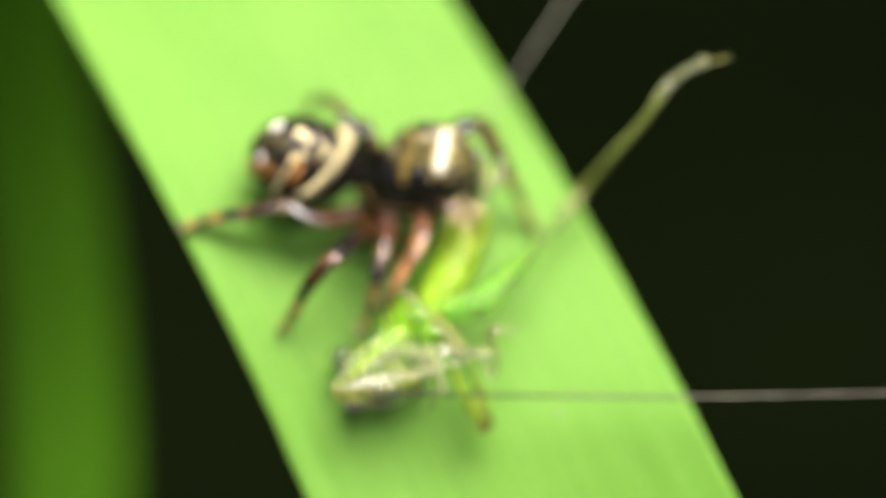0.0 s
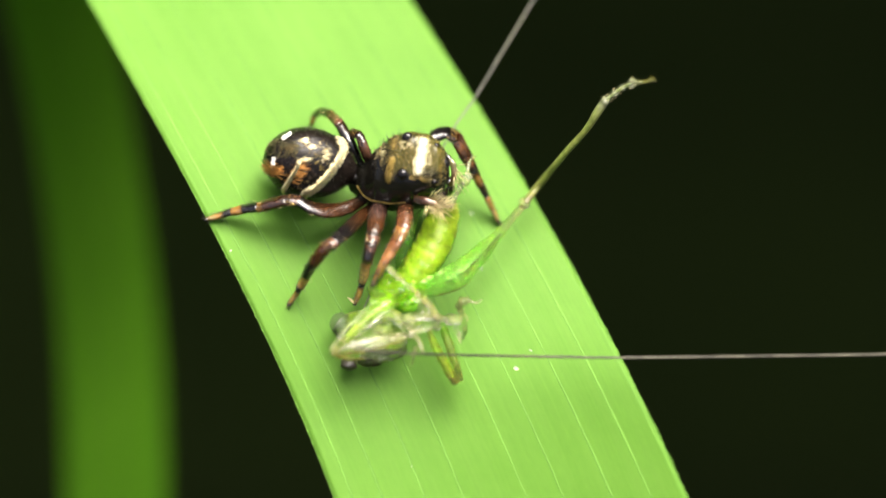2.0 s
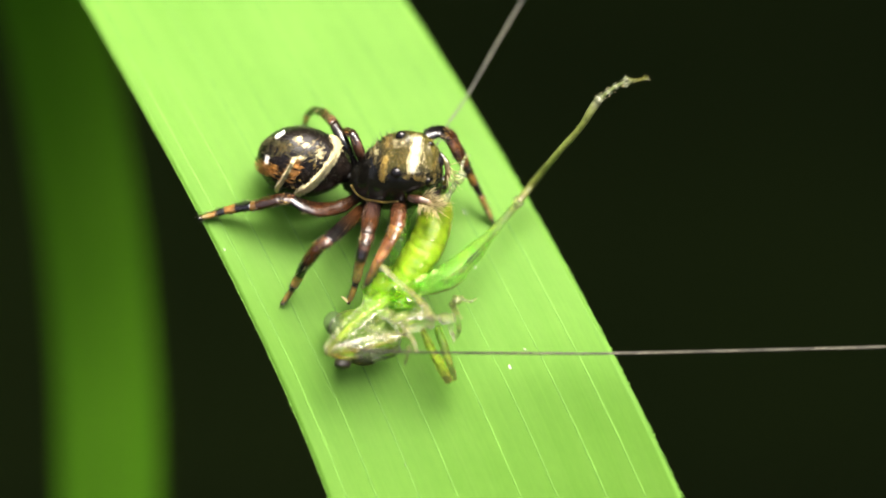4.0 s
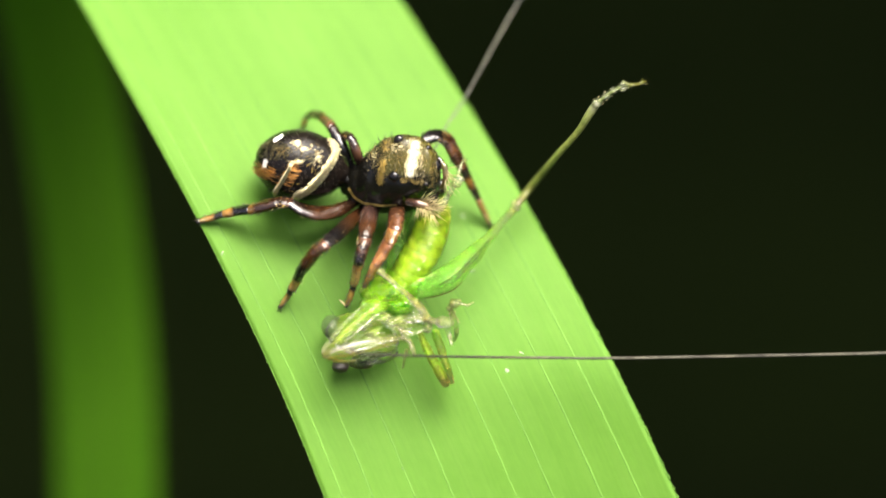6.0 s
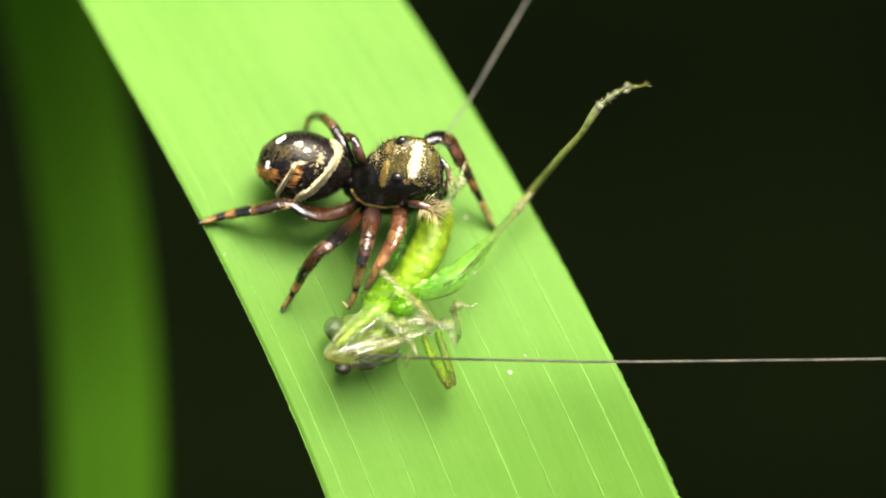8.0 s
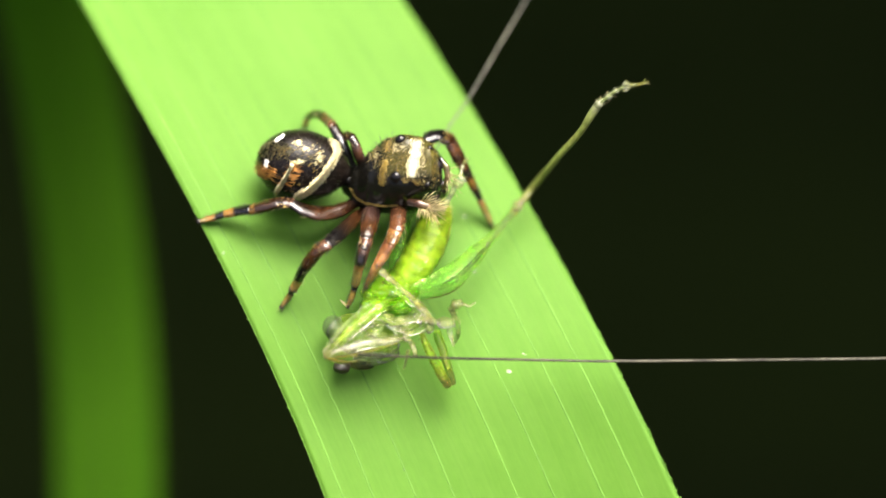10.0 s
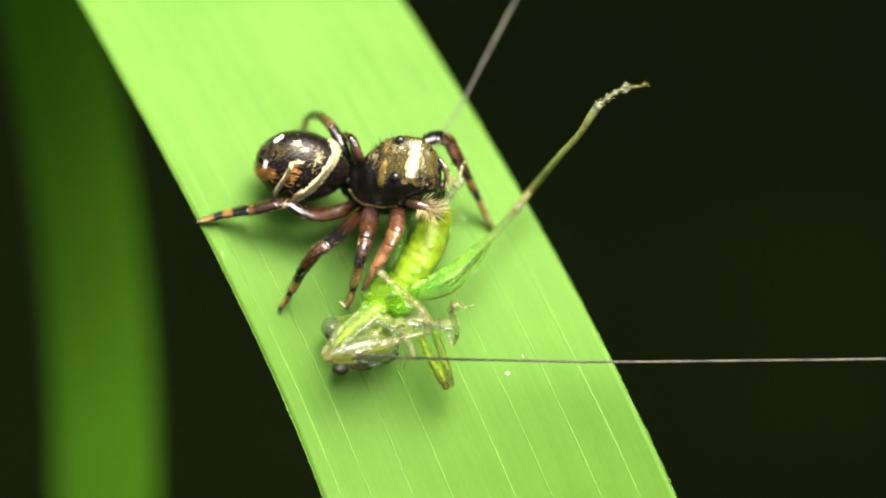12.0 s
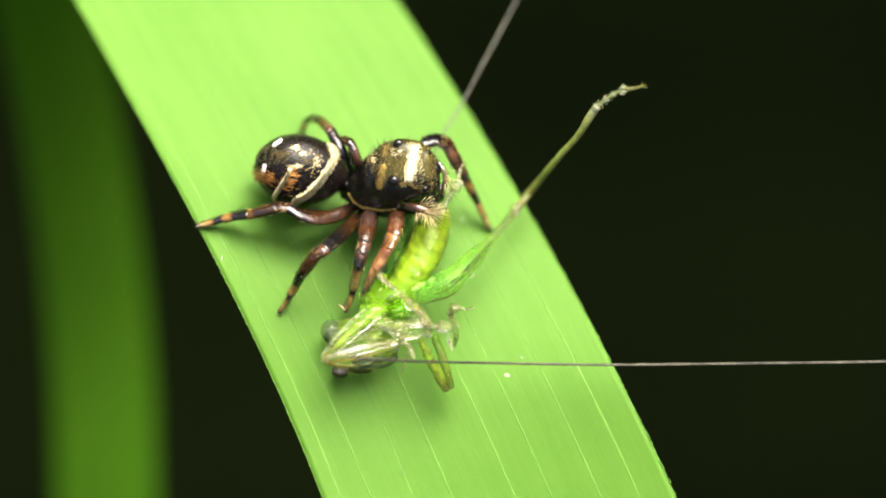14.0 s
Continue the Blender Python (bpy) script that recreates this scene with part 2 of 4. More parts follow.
def tube(bm, pts, radii, cols=None, n=10, sub=4, flat=1.0, wobble=0.0):
    """A rounded tube along the points; radii and colours are given along it."""
    line = smooth_line(pts, sub)
    last = line[-1][1]
    lay = bm.verts.layers.float_color.get("Col") or bm.verts.layers.float_color.new("Col")
    rows = []
    for i, (p, s) in enumerate(line):
        q = s / last
        rows.append([p, pick(radii, q * (len(radii) - 1)), pick(cols, q * (len(cols) - 1)) if cols else (1, 1, 1)])
    tan = [(rows[min(i + 1, len(rows) - 1)][0] - rows[max(i - 1, 0)][0]).normalized() for i in range(len(rows))]
    full = []
    for f in (1.0, 0.75, 0.35):
        full.append((rows[0][0] - tan[0] * rows[0][1] * 0.8 * f, rows[0][1] * math.sqrt(max(0.02, 1 - f * f)), rows[0][2], tan[0]))
    full += [(p, r, c, tan[i]) for i, (p, r, c) in enumerate(rows)]
    for f in (0.35, 0.75, 1.0):
        full.append((rows[-1][0] + tan[-1] * rows[-1][1] * 0.8 * f, rows[-1][1] * math.sqrt(max(0.02, 1 - f * f)), rows[-1][2], tan[-1]))
    side = tan[0].cross(Vector((0, 0, 1)))
    if side.length < 0.05:
        side = Vector((1, 0, 0))
    rings = []
    for p, r, c, d in full:
        side = (side - d * side.dot(d)).normalized()
        up = side.cross(d)
        ring = []
        for k in range(n):
            a = 2 * math.pi * k / n
            rr = r * (1 + (wobble * noise.noise(p * 6 + Vector((math.cos(a), math.sin(a), 0)) * 1.5) if wobble else 0))
            v = bm.verts.new(p + (side * math.cos(a) + up * math.sin(a) * flat) * rr)
            v[lay] = (*c, 1)
            ring.append(v)
        rings.append(ring)
    for a, b in zip(rings, rings[1:]):
        for k in range(n):
            bm.faces.new((a[k], a[(k + 1) % n], b[(k + 1) % n], b[k]))
    bm.faces.new(rings[0])
    bm.faces.new(rings[-1])
    return bm


def blob(bm, c, r, axes=None, seg=24, rings=16, lump=0.0, col=(1, 1, 1)):
    """An ellipsoid with radii r along the axes, slightly uneven."""
    lay = bm.verts.layers.float_color.get("Col") or bm.verts.layers.float_color.new("Col")
    m = axes or Matrix.Identity(3)
    made = bmesh.ops.create_uvsphere(bm, u_segments=seg, v_segments=rings, radius=1.0)["verts"]
    for v in made:
        p = v.co.copy()
        k = 1 + lump * noise.noise(p * 1.7 + Vector(c))
        v.co = Vector(c) + m @ Vector((p.x * r[0], p.y * r[1], p.z * r[2])) * k
        v[lay] = (*col, 1)
    return bm


def hair(bm, root, way, length, r, bend=(0, 0, 0)):
    way = Vector(way).normalized()
    side = way.orthogonal().normalized()
    up = way.cross(side)
    rings = []
    for s, k in ((0, 1.0), (0.5, 0.75)):
        c = Vector(root) + way * length * s + Vector(bend) * length * s * s
        rings.append([bm.verts.new(c + (side * math.cos(a) + up * math.sin(a)) * r * k) for a in (0, 2.094, 4.189)])
    tip = bm.verts.new(Vector(root) + way * length + Vector(bend) * length)
    for k in range(3):
        bm.faces.new((rings[0][k], rings[0][(k + 1) % 3], rings[1][(k + 1) % 3], rings[1][k]))
        bm.faces.new((rings[1][k], rings[1][(k + 1) % 3], tip))
    bm.faces.new(rings[0][::-1])


def scale_hair(bm, p, nrm, way, length, width, lift=0.25):
    """One lying scale: a thin pointed wedge on a surface."""
    way = (way - nrm * way.dot(nrm)).normalized()
    side = nrm.cross(way)
    a, b = p - nrm * 0.01, p + way * length + nrm * length * lift
    m = p + way * length * 0.45 + nrm * (0.012 + length * lift * 0.5)
    v = [bm.verts.new(x) for x in (a, m + side * width, b, m - side * width, m - nrm * 0.02)]
    for f in ((0, 1, 3), (1, 2, 3), (0, 4, 1), (0, 3, 4), (1, 4, 2), (4, 3, 2)):
        bm.faces.new([v[i] for i in f])


def drop_on(tree, u, v):
    hit = tree.ray_cast(Vector((u, v, 20)), Vector((0, 0, -1)))
    return hit[0], hit[1]


# ---- the grass blade ----
DOWN = BLADE.to_3x3().inverted() @ Vector((0, 0, -1))
DOWN.normalize()
VEINS = (-0.9, -0.73, -0.49, -0.27, 0.09, 0.3, 0.58, 0.8)


def ribbon(stations, name, material, vein_material, label, veins, thick, base, category, bristles=0, lie=lean):
    """A leaf blade from stations of (centre, across, normal, half width, dish, length along): lamina, veins, margins."""
    top = thing(name, base, label, category, lie=lie)
    cols = [i / 30 for i in range(-30, 31)]

    def spot(st, x):
        c, ac, nr, hw, dish, s = st
        q = x * hw
        return c + ac * q + nr * (dish * q * q + 0.03 * noise.noise(Vector((x * 2.2, s * 0.12, 3.0))) * min(1, hw)), nr, q

    bm = bmesh.new()
    uvl = bm.loops.layers.uv.new("blade")
    front, back = [], []
    for st in stations:
        fr, br = [], []
        for x in cols:
            p, nr, q = spot(st, x)
            fr.append((bm.verts.new(p), q, st[5]))
            br.append((bm.verts.new(p - nr * thick * (0.25 + 0.75 * (1 - abs(x) ** 10))), q, st[5]))
        front.append(fr)
        back.append(br)

    def quad(a, b, c, d):
        face = bm.faces.new([x[0] for x in (a, b, c, d)])
        for lp, x in zip(face.loops, (a, b, c, d)):
            lp[uvl].uv = (x[1], x[2])
    for rows, flip in ((front, False), (back, True)):
        for a, b in zip(rows, rows[1:]):
            for i in range(len(cols) - 1):
                quad(a[i], a[i + 1], b[i + 1], b[i]) if not flip else quad(a[i], b[i], b[i + 1], a[i + 1])
    for (fa, fb), (ba, bb) in zip(zip(front, front[1:]), zip(back, back[1:])):
        quad(fa[0], fb[0], bb[0], ba[0])
        quad(fa[-1], ba[-1], bb[-1], fb[-1])
    part("lamina", bm, material, top)
    for x in veins:
        bm = bmesh.new()
        rows = []
        for st in stations:
            p, nr, q = spot(st, x)
            ac, k = st[1], min(1, st[3]) * (0.95 + 0.4 * noise.noise(Vector((x * 20, st[5] * 0.3, 1))))
            rows.append([bm.verts.new(p + ac * d * k + nr * h * k) for d, h in ((-0.05, -0.007), (-0.022, 0.003), (0.022, 0.003), (0.05, -0.007))])
        for a, b in zip(rows, rows[1:]):
            for i in range(3):
                bm.faces.new((a[i], a[i + 1], b[i + 1], b[i]))
        part("vein", bm, vein_material, top)
    for x in (-1, 1):
        bm = bmesh.new()
        pts = [spot(st, x)[0] - spot(st, x)[1] * thick * 0.12 for st in stations]
        tube(bm, pts, [0.02, 0.022, 0.022, 0.022], n=6, sub=1)
        part("margin", bm, vein_material, top)
    if bristles:
        dice = random.Random(3)
        near = [i for i in range(len(stations) - 1) if abs(stations[i][5]) < 11]
        bm = bmesh.new()
        for _ in range(bristles):
            i = dice.choice(near)
            sgn = dice.choice((-1, 1, 1))
            p, nr, q = spot(stations[i], sgn)
            p2 = spot(stations[i + 1], sgn)[0]
            d = (p2 - p).normalized()
            hair(bm, p.lerp(p2, dice.random()), stations[i][1] * sgn * 0.7 - d * 1.6 + nr * dice.uniform(-0.3, 0.3), dice.uniform(0.07, 0.17), 0.014)
        part("bristle_fringe", bm, M_VEIN, top, kind="stuff")
    return top


def grow(stations, way, turn_to, rate, step, length, shape, taper):
    """Carry the stations on from the last one, bending towards turn_to and narrowing by taper."""
    c, ac, nr, hw, dish, s = stations[-1]
    out, gone, way = [], 0.0, way.normalized()
    w0 = hw
    while gone < length:
        gone += step
        way = (way + turn_to * rate * step).normalized()
        c = c + way * step
        ac = (ac - way * ac.dot(way)).normalized()
        nr = ac.cross(way) if ac.cross(way).dot(nr) > 0 else way.cross(ac)
        s += step * shape
        out.append((c, ac, nr, max(0.06, w0 * taper(gone / length)), dish, s))
    return out


def main_blade():
    st = []
    for i in range(61):
        v = 9.0 - i * 0.3
        c = Vector((poly(MID, v), v, 0.13 * v - 0.003 * v * v))
        st.append((c, Vector((1, 0, 0)), Vector((0, 0, 1)), poly(HALF, v), 0.022 * 0.7744, -v * 1.15))
    up = grow(st[:1], st[0][0] - st[1][0], Vector((-0.2, 0.0, -1)), 0.012, 1.5, 90, -1, lambda q: (1 - q) ** 0.7)
    down = grow(st[-1:], st[-1][0] - st[-2][0], DOWN, 0.012, 5.0, 440, 1, lambda q: 1 - 0.45 * q)
    return ribbon(up[::-1] + st + down, "grass_blade", M_BLADE, M_VEIN, "broad bright green grass blade with pale parallel veins", VEINS, 0.16, tuple(down[-1][0]), "leaf", 420)


def far_blade():
    st = []
    for i in range(41):
        v = 11.2 - i * 0.56
        c = Vector((-11.45 - 0.104 * v - 0.0058 * v * v, v, -20 + 0.02 * max(v + 6, 0) ** 2))
        st.append((c, Vector((0.97, 0, 0.25)).normalized(), Vector((-0.25, 0.05, 0.97)).normalized(), 1.7, -0.04, -v))
    up = grow(st[:1], st[0][0] - st[1][0], Vector((-0.3, 0, -1)), 0.012, 2.0, 120, -1, lambda q: (1 - q) ** 0.7)
    down = grow(st[-1:], st[-1][0] - st[-2][0], DOWN, 0.02, 5.0, 325, 1, lambda q: 1 - 0.45 * q)
    return ribbon(up[::-1] + st + down, "grass_blade", M_FAR, M_FAR_VEIN, "deep green grass blade standing behind in soft shade", (-0.5, 0.0, 0.5), 0.16, tuple(down[-1][0]), "leaf", lie=upright)


main_blade()
far_blade()


def surroundings():
    bm = bmesh.new()
    bmesh.ops.create_grid(bm, x_segments=60, y_segments=60, size=1.0)
    for v in bm.verts:
        r = v.co.length
        k = 3.0 + 900 * r ** 5
        v.co = Vector((v.co.x * k, v.co.y * k, -0.425 + 0.012 * noise.noise(v.co * 14)))
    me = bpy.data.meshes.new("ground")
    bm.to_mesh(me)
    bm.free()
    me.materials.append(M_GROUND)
    tagged(new("ground", me), "near-black ground with shade put into its colour", "ground", kind="structure")
    # added bank behind the grass; its unseen overhang keeps sun off the backdrop
    bm = bmesh.new()
    rows = []
    for i in range(49):
        a = i / 48
        row = []
        for k in range(61):
            x = (k / 60 - 0.5) * 4
            if a < 0.6:
                f = a / 0.6
                y, z = 0.5 - 0.54 * max(0, f - 0.4) ** 1.15, -0.5 + 0.95 * math.sin(f * 1.9)
            else:
                f = (a - 0.6) / 0.4
                y, z = 0.20 + 1.02 * f, 0.40 + 0.25 * math.sin(f * 2.6) - 1.0 * f ** 3
            n = noise.fractal(Vector((x * 1.5, y * 1.5, z * 1.5)), 1.0, 2.0, 4)
            side = 1 - 0.25 * abs(k / 30 - 1) ** 8
            row.append(bm.verts.new((x, y + 0.03 * n, (z + 0.5) * side - 0.5 + 0.03 * n)))
        rows.append(row)
    for a, b in zip(rows, rows[1:]):
        for k in range(60):
            bm.faces.new((a[k], a[k + 1], b[k + 1], b[k]))
    bm.faces.new([r[0] for r in rows])
    bm.faces.new([r[-1] for r in rows][::-1])
    # unseen leaves added to dress the top of the bank
    dice = random.Random(11)
    leaves = bmesh.new()
    for _ in range(5200):
        i, k = dice.randrange(24, 46), dice.randrange(60)
        p = rows[i][k].co.lerp(rows[i + 1][k + 1].co, dice.random())
        way = Vector((dice.uniform(-1, 1), dice.uniform(-0.1, 1), dice.uniform(0.2, 1.3))).normalized()
        side = way.orthogonal().normalized()
        side.rotate(Matrix.Rotation(dice.uniform(0, 6.283), 3, way))
        ln, wd = dice.uniform(0.05, 0.16), dice.uniform(0.005, 0.012)
        tip = way * ln + Vector((0, 0, -0.25 * ln))
        v = [leaves.verts.new(q) for q in (p, p + way * ln * 0.5 + side * wd, p + tip, p + way * ln * 0.5 - side * wd, p + way * ln * 0.5 + side.cross(way) * wd * 0.5)]
        for f in ((0, 1, 4), (1, 2, 4), (2, 3, 4), (3, 0, 4)):
            leaves.faces.new([v[x] for x in f])
    me = bpy.data.meshes.new("undergrowth_leaves")
    leaves.to_mesh(me)
    leaves.free()
    me.materials.append(M_UNDER)
    tagged(new("undergrowth_leaves", me), "added dark green leaves, unseen, on top of the backdrop bank", "foliage", kind="stuff")
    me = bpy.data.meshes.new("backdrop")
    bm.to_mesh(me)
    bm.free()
    me.materials.append(M_BACKDROP)
    tagged(new("backdrop", me), "added near-black bank overhanging out of view to keep sun off", "undergrowth", kind="structure")


surroundings()

# ---- the jumping spider ----
RED, BRN, BLK = (0.043, 0.0155, 0.0045), (0.017, 0.0082, 0.0036), (0.006, 0.005, 0.005)
ORG, TAN, PINK = (0.25, 0.125, 0.026), (0.27, 0.185, 0.045), (0.075, 0.034, 0.019)
AMBER = (0.30, 0.19, 0.042)
rng = random.Random(7)


def strewn(name, parent, tree, material, spots, way, length, width, label="", lift=0.22, jitter=0.32, even=False):
    """Scales strewn over patches (centre, radii, count) of a surface; one joined part."""
    bm = bmesh.new()
    for (cu, cv), (ru, rv), count in spots:
        for _ in range(int(count * 1.2)):
            a, r = rng.uniform(0, 6.283), (1.15 * math.sqrt(rng.random()) if even else min(1.25, abs(rng.gauss(0, 0.55))))
            p, n = drop_on(tree, cu + math.cos(a) * r * ru, cv + math.sin(a) * r * rv)
            if p is None:
                continue
            d = Vector(way) + Vector((rng.uniform(-1, 1), rng.uniform(-1, 1), rng.uniform(-1, 1))) * jitter
            scale_hair(bm, p, n, d, length * rng.uniform(0.8, 1.5), width * rng.uniform(0.5, 0.9), lift)
    return part(name, bm, material, parent, label, kind="stuff")


def along(line, half, per):
    """Patches along a line of (u, v) points."""
    out = []
    for (a, b) in zip(line, line[1:]):
        steps = max(1, int(math.dist(a[:2], b[:2]) / (half * 0.35)))
        for k in range(steps):
            s = k / steps
            out.append(((a[0] + (b[0] - a[0]) * s, a[1] + (b[1] - a[1]) * s), (half, half), per / 2))
    return out


def leg(parent, segments, label="", bristles=52):
    """A leg: femur carries the rest, each segment a mesh of its own with coloured rings."""
    names = ("femur", "patella", "tibia", "metatarsus", "tarsus")
    root = None
    hairs, pale = bmesh.new(), bmesh.new()
    for name, (pts, radii, cols) in zip(names, segments):
        bm = bmesh.new()
        tube(bm, pts, radii, cols, n=14, sub=9, wobble=0.05)
        if root is None:
            root = part("leg", bm, M_LEG, parent, label, lie=footed(-1.7, 1.7))
            hip = Vector(pts[0])
            inward = (Vector((-1.7, 1.75, 1.45)) - hip).normalized()
            for joint, a, b, k in (("coxa", 0.62, 0.24, 1.3), ("trochanter", 0.16, -0.04, 1.12)):
                bm = bmesh.new()
                tube(bm, [hip + inward * a, hip + inward * (a + b) / 2, hip + inward * b], [radii[0] * k * 0.9, radii[0] * k, radii[0] * k * 0.9], [BRN, RED, BRN], n=14, sub=4, wobble=0.06)
                part(joint, bm, M_LEG, root)
        else:
            part(name, bm, M_LEG, root)
        line = smooth_line(pts, 8)
        for _ in range(bristles):
            i = rng.randrange(len(line) - 1)
            p, q = line[i][0], line[i + 1][0]
            d = (q - p).normalized()
            s = d.orthogonal()
            s.rotate(Matrix.Rotation(rng.uniform(0, 6.283), 3, d))
            r = pick(radii, line[i][1] / line[-1][1] * (len(radii) - 1))
            hair(hairs if rng.random() < 0.96 else pale, p + s.normalized() * r * 0.95, s.normalized() * 0.6 + d * 1.3, rng.uniform(0.10, 0.26), 0.005)
    glint = bmesh.new()
    for (pts, radii, cols), share in ((segments[0], 0.04), (segments[1], 0.4), (segments[2], 0.05)):
        line = smooth_line(pts, 8)
        for _ in range(int(bristles * 0.9 * share)):
            i = rng.randrange(len(line) - 1)
            p, q = line[i][0], line[i + 1][0]
            d = (q - p).normalized()
            s = Vector((rng.uniform(-1, 1), rng.uniform(-1, 1), rng.uniform(0.3, 1)))
            s = (s - d * s.dot(d)).normalized()
            scale_hair(glint, p + s * pick(radii, line[i][1] / line[-1][1] * (len(radii) - 1)), s, d, rng.uniform(0.06, 0.11), 0.007, 0.07)
    part("gold_hairs", glint, M_GOLD, root, "short golden hairs", kind="stuff")
    part("setae", hairs, M_SETA, root, kind="stuff")
    part("pale_bristles", pale, M_PALE, root, kind="stuff")
    return root


def spider():
    sp = thing("jumping_spider", (-1.44, 0.63, 0.09), "dark jumping spider with cream bands feeding on a nymph", "spider")
    # abdomen
    bm = bmesh.new()
    ax = Matrix.Rotation(radians(-7), 3, "Z") @ Matrix.Rotation(radians(8), 3, "Y")
    bmesh.ops.create_uvsphere(bm, u_segments=120, v_segments=80, radius=1.0)
    c = Vector((-3.76, 2.10, 1.79))
    for v in bm.verts:
        p = v.co.copy()
        egg = 1 - 0.10 * p.x - 0.08 * p.x * p.x
        k = 1 + 0.012 * noise.noise(p * 3)
        v.co = c + ax @ Vector((p.x * 1.27, p.y * 0.94 * egg, p.z * 0.93 * egg)) * k
    tree = BVHTree.FromBMesh(bm)
    ab = part("abdomen", bm, M_ABDOMEN, sp, "glossy black abdomen with cream and orange bands", lie=settled(-3.3, 2.0))
    back = (-0.8, -0.5, 0)
    strewn("band", ab, tree, M_CREAM, along([(-3.04, 2.80), (-2.89, 2.51), (-2.99, 2.21), (-3.22, 1.86), (-3.54, 1.53), (-3.95, 1.26)], 0.08, 100), (-0.35, -1, 0), 0.12, 0.0125, "cream band", lift=0.5, jitter=0.2)
    strewn("stripe", ab, tree, M_CREAM, along([(-4.01, 2.14), (-4.13, 1.92), (-4.29, 1.68), (-4.52, 1.41)], 0.036, 60), (-0.2, -1, 0), 0.10, 0.0115, "cream stripe", lift=0.7, jitter=0.2)
    strewn("patch", ab, tree, M_CREAM, [((-3.83, 2.69), (0.11, 0.09), 130), ((-3.64, 2.54), (0.1, 0.06), 80), ((-3.77, 2.21), (0.12, 0.05), 90), ((-3.96, 2.17), (0.08, 0.07), 90), ((-3.27, 2.33), (0.18, 0.34), 60)], back, 0.10, 0.008, "cream flecks")
    strewn("fleck", ab, tree, M_GOLD, [((-4.26, 2.45), (0.26, 0.13), 34), ((-3.55, 2.57), (0.3, 0.2), 14), ((-3.36, 2.30), (0.2, 0.34), 34), ((-3.92, 1.50), (0.4, 0.12), 14)], back, 0.09, 0.007, "gold flecks", even=True)
    strewn("orange_band", ab, tree, M_ORANGE, along([(-4.81, 1.89), (-4.60, 1.83), (-4.37, 1.77)], 0.14, 22) + along([(-3.80, 2.03), (-3.89, 1.83), (-4.10, 1.62)], 0.13, 18), (-1.0, 0.12, 0), 0.22, 0.009, "orange scaly band", jitter=0.3, even=True)
    for a, b, r in (((-4.26, 2.88, 3.06), (-4.45, 2.77, 3.06), 0.07), ((-4.69, 2.23, 3.03), (-4.75, 1.99, 3.01), 0.062)):
        line = along([a[:2], b[:2]], r * 0.7, 70)
        strewn("white_spot", ab, tree, M_WHITE, line, back, 0.07, 0.020, "bright white spot", lift=0.12)
    # olive-green reflection on the abdomen, imitated with coloured scales
    strewn("olive_sheen", ab, tree, M_OLIVE, [((-4.45, 2.51), (0.42, 0.22), 130), ((-3.70, 2.35), (0.4, 0.2), 60), ((-4.54, 2.66), (0.3, 0.14), 50)], back, 0.10, 0.008, "olive sheen laid on as fine scales", even=True)
    fuzz = bmesh.new()
    for _ in range(420):
        d = Vector((rng.gauss(0, 1), rng.gauss(0, 1), abs(rng.gauss(0, 1)))).normalized()
        p = tree.ray_cast(c + d * 4, -d)
        if p[0] is not None:
            hair(fuzz, p[0], p[1] + Vector((-0.9, 0, 0)), rng.uniform(0.06, 0.13), 0.005)
    part("setae", fuzz, M_SETA, ab, kind="stuff")
    for k in (-0.07, 0.07):
        bm = bmesh.new()
        e = c + ax @ Vector((-1.0, k - 0.1, -0.62))
        tube(bm, [e, e + Vector((-0.22, -0.02, -0.1))], [0.07, 0.05], [BLK, BRN], n=8, sub=2)
        part("spinneret", bm, M_LEG, ab)
    bm = bmesh.new()
    tube(bm, [(-2.92, 1.85, 1.51), (-2.38, 1.79, 1.58)], [0.16, 0.2], [BLK, BLK])
    part("waist", bm, M_BLACK, sp)
    # carapace, lofted from back to face
    bm = bmesh.new()
    stations = (((-2.79, 1.63, 1.49), 0.12, 0.12, 2.0), ((-2.68, 1.63, 1.53), 0.28, 0.24, 2.0), ((-2.36, 1.60, 1.62), 0.50, 0.44, 2.1), ((-1.98, 1.73, 1.84), 0.76, 0.62, 2.3),
                ((-1.56, 1.85, 1.98), 0.96, 0.76, 2.6), ((-1.14, 1.92, 2.07), 1.0, 0.80, 2.9), ((-0.72, 1.95, 2.10), 0.92, 0.79, 2.9), ((-0.42, 1.92, 2.09), 0.80, 0.72, 2.8),
                ((-0.22, 1.87, 2.06), 0.62, 0.58, 2.5), ((-0.10, 1.84, 2.03), 0.36, 0.36, 2.2), ((-0.06, 1.83, 2.04), 0.1, 0.1, 2.0))
    pos, aw, bw, ex = ([s[i] for s in stations] for i in range(4))
    rings = []
    lay = bm.verts.layers.float_color.new("Col")
    for p, s in smooth_line(pos, 8):
        a, b, e = pick(aw, s), pick(bw, s), pick(ex, s)
        ring = []
        for k in range(120):
            th = 2 * math.pi * k / 120
            x, y = math.cos(th), math.sin(th)
            x, y = math.copysign(abs(x) ** (2 / e), x) * a, math.copysign(abs(y) ** (2 / e), y) * b
            q = p + Vector((0, x * (1 - 0.10 * y / b) + 0.22 * y, y))
            q += Vector((0, 0, 1)) * 0.012 * noise.noise(q * 4)
            vert = bm.verts.new(q)
            # bronze-olive crown, its pale highlight glow partly in the colour; black flanks and slope
            f = max(0.0, min(1.0, (q.y - 1.72) / 0.25)) * max(0.0, min(1.0, (q.x + 1.75) / 0.3)) * max(0.0, min(1.0, (q.z - 2.2) / 0.3))
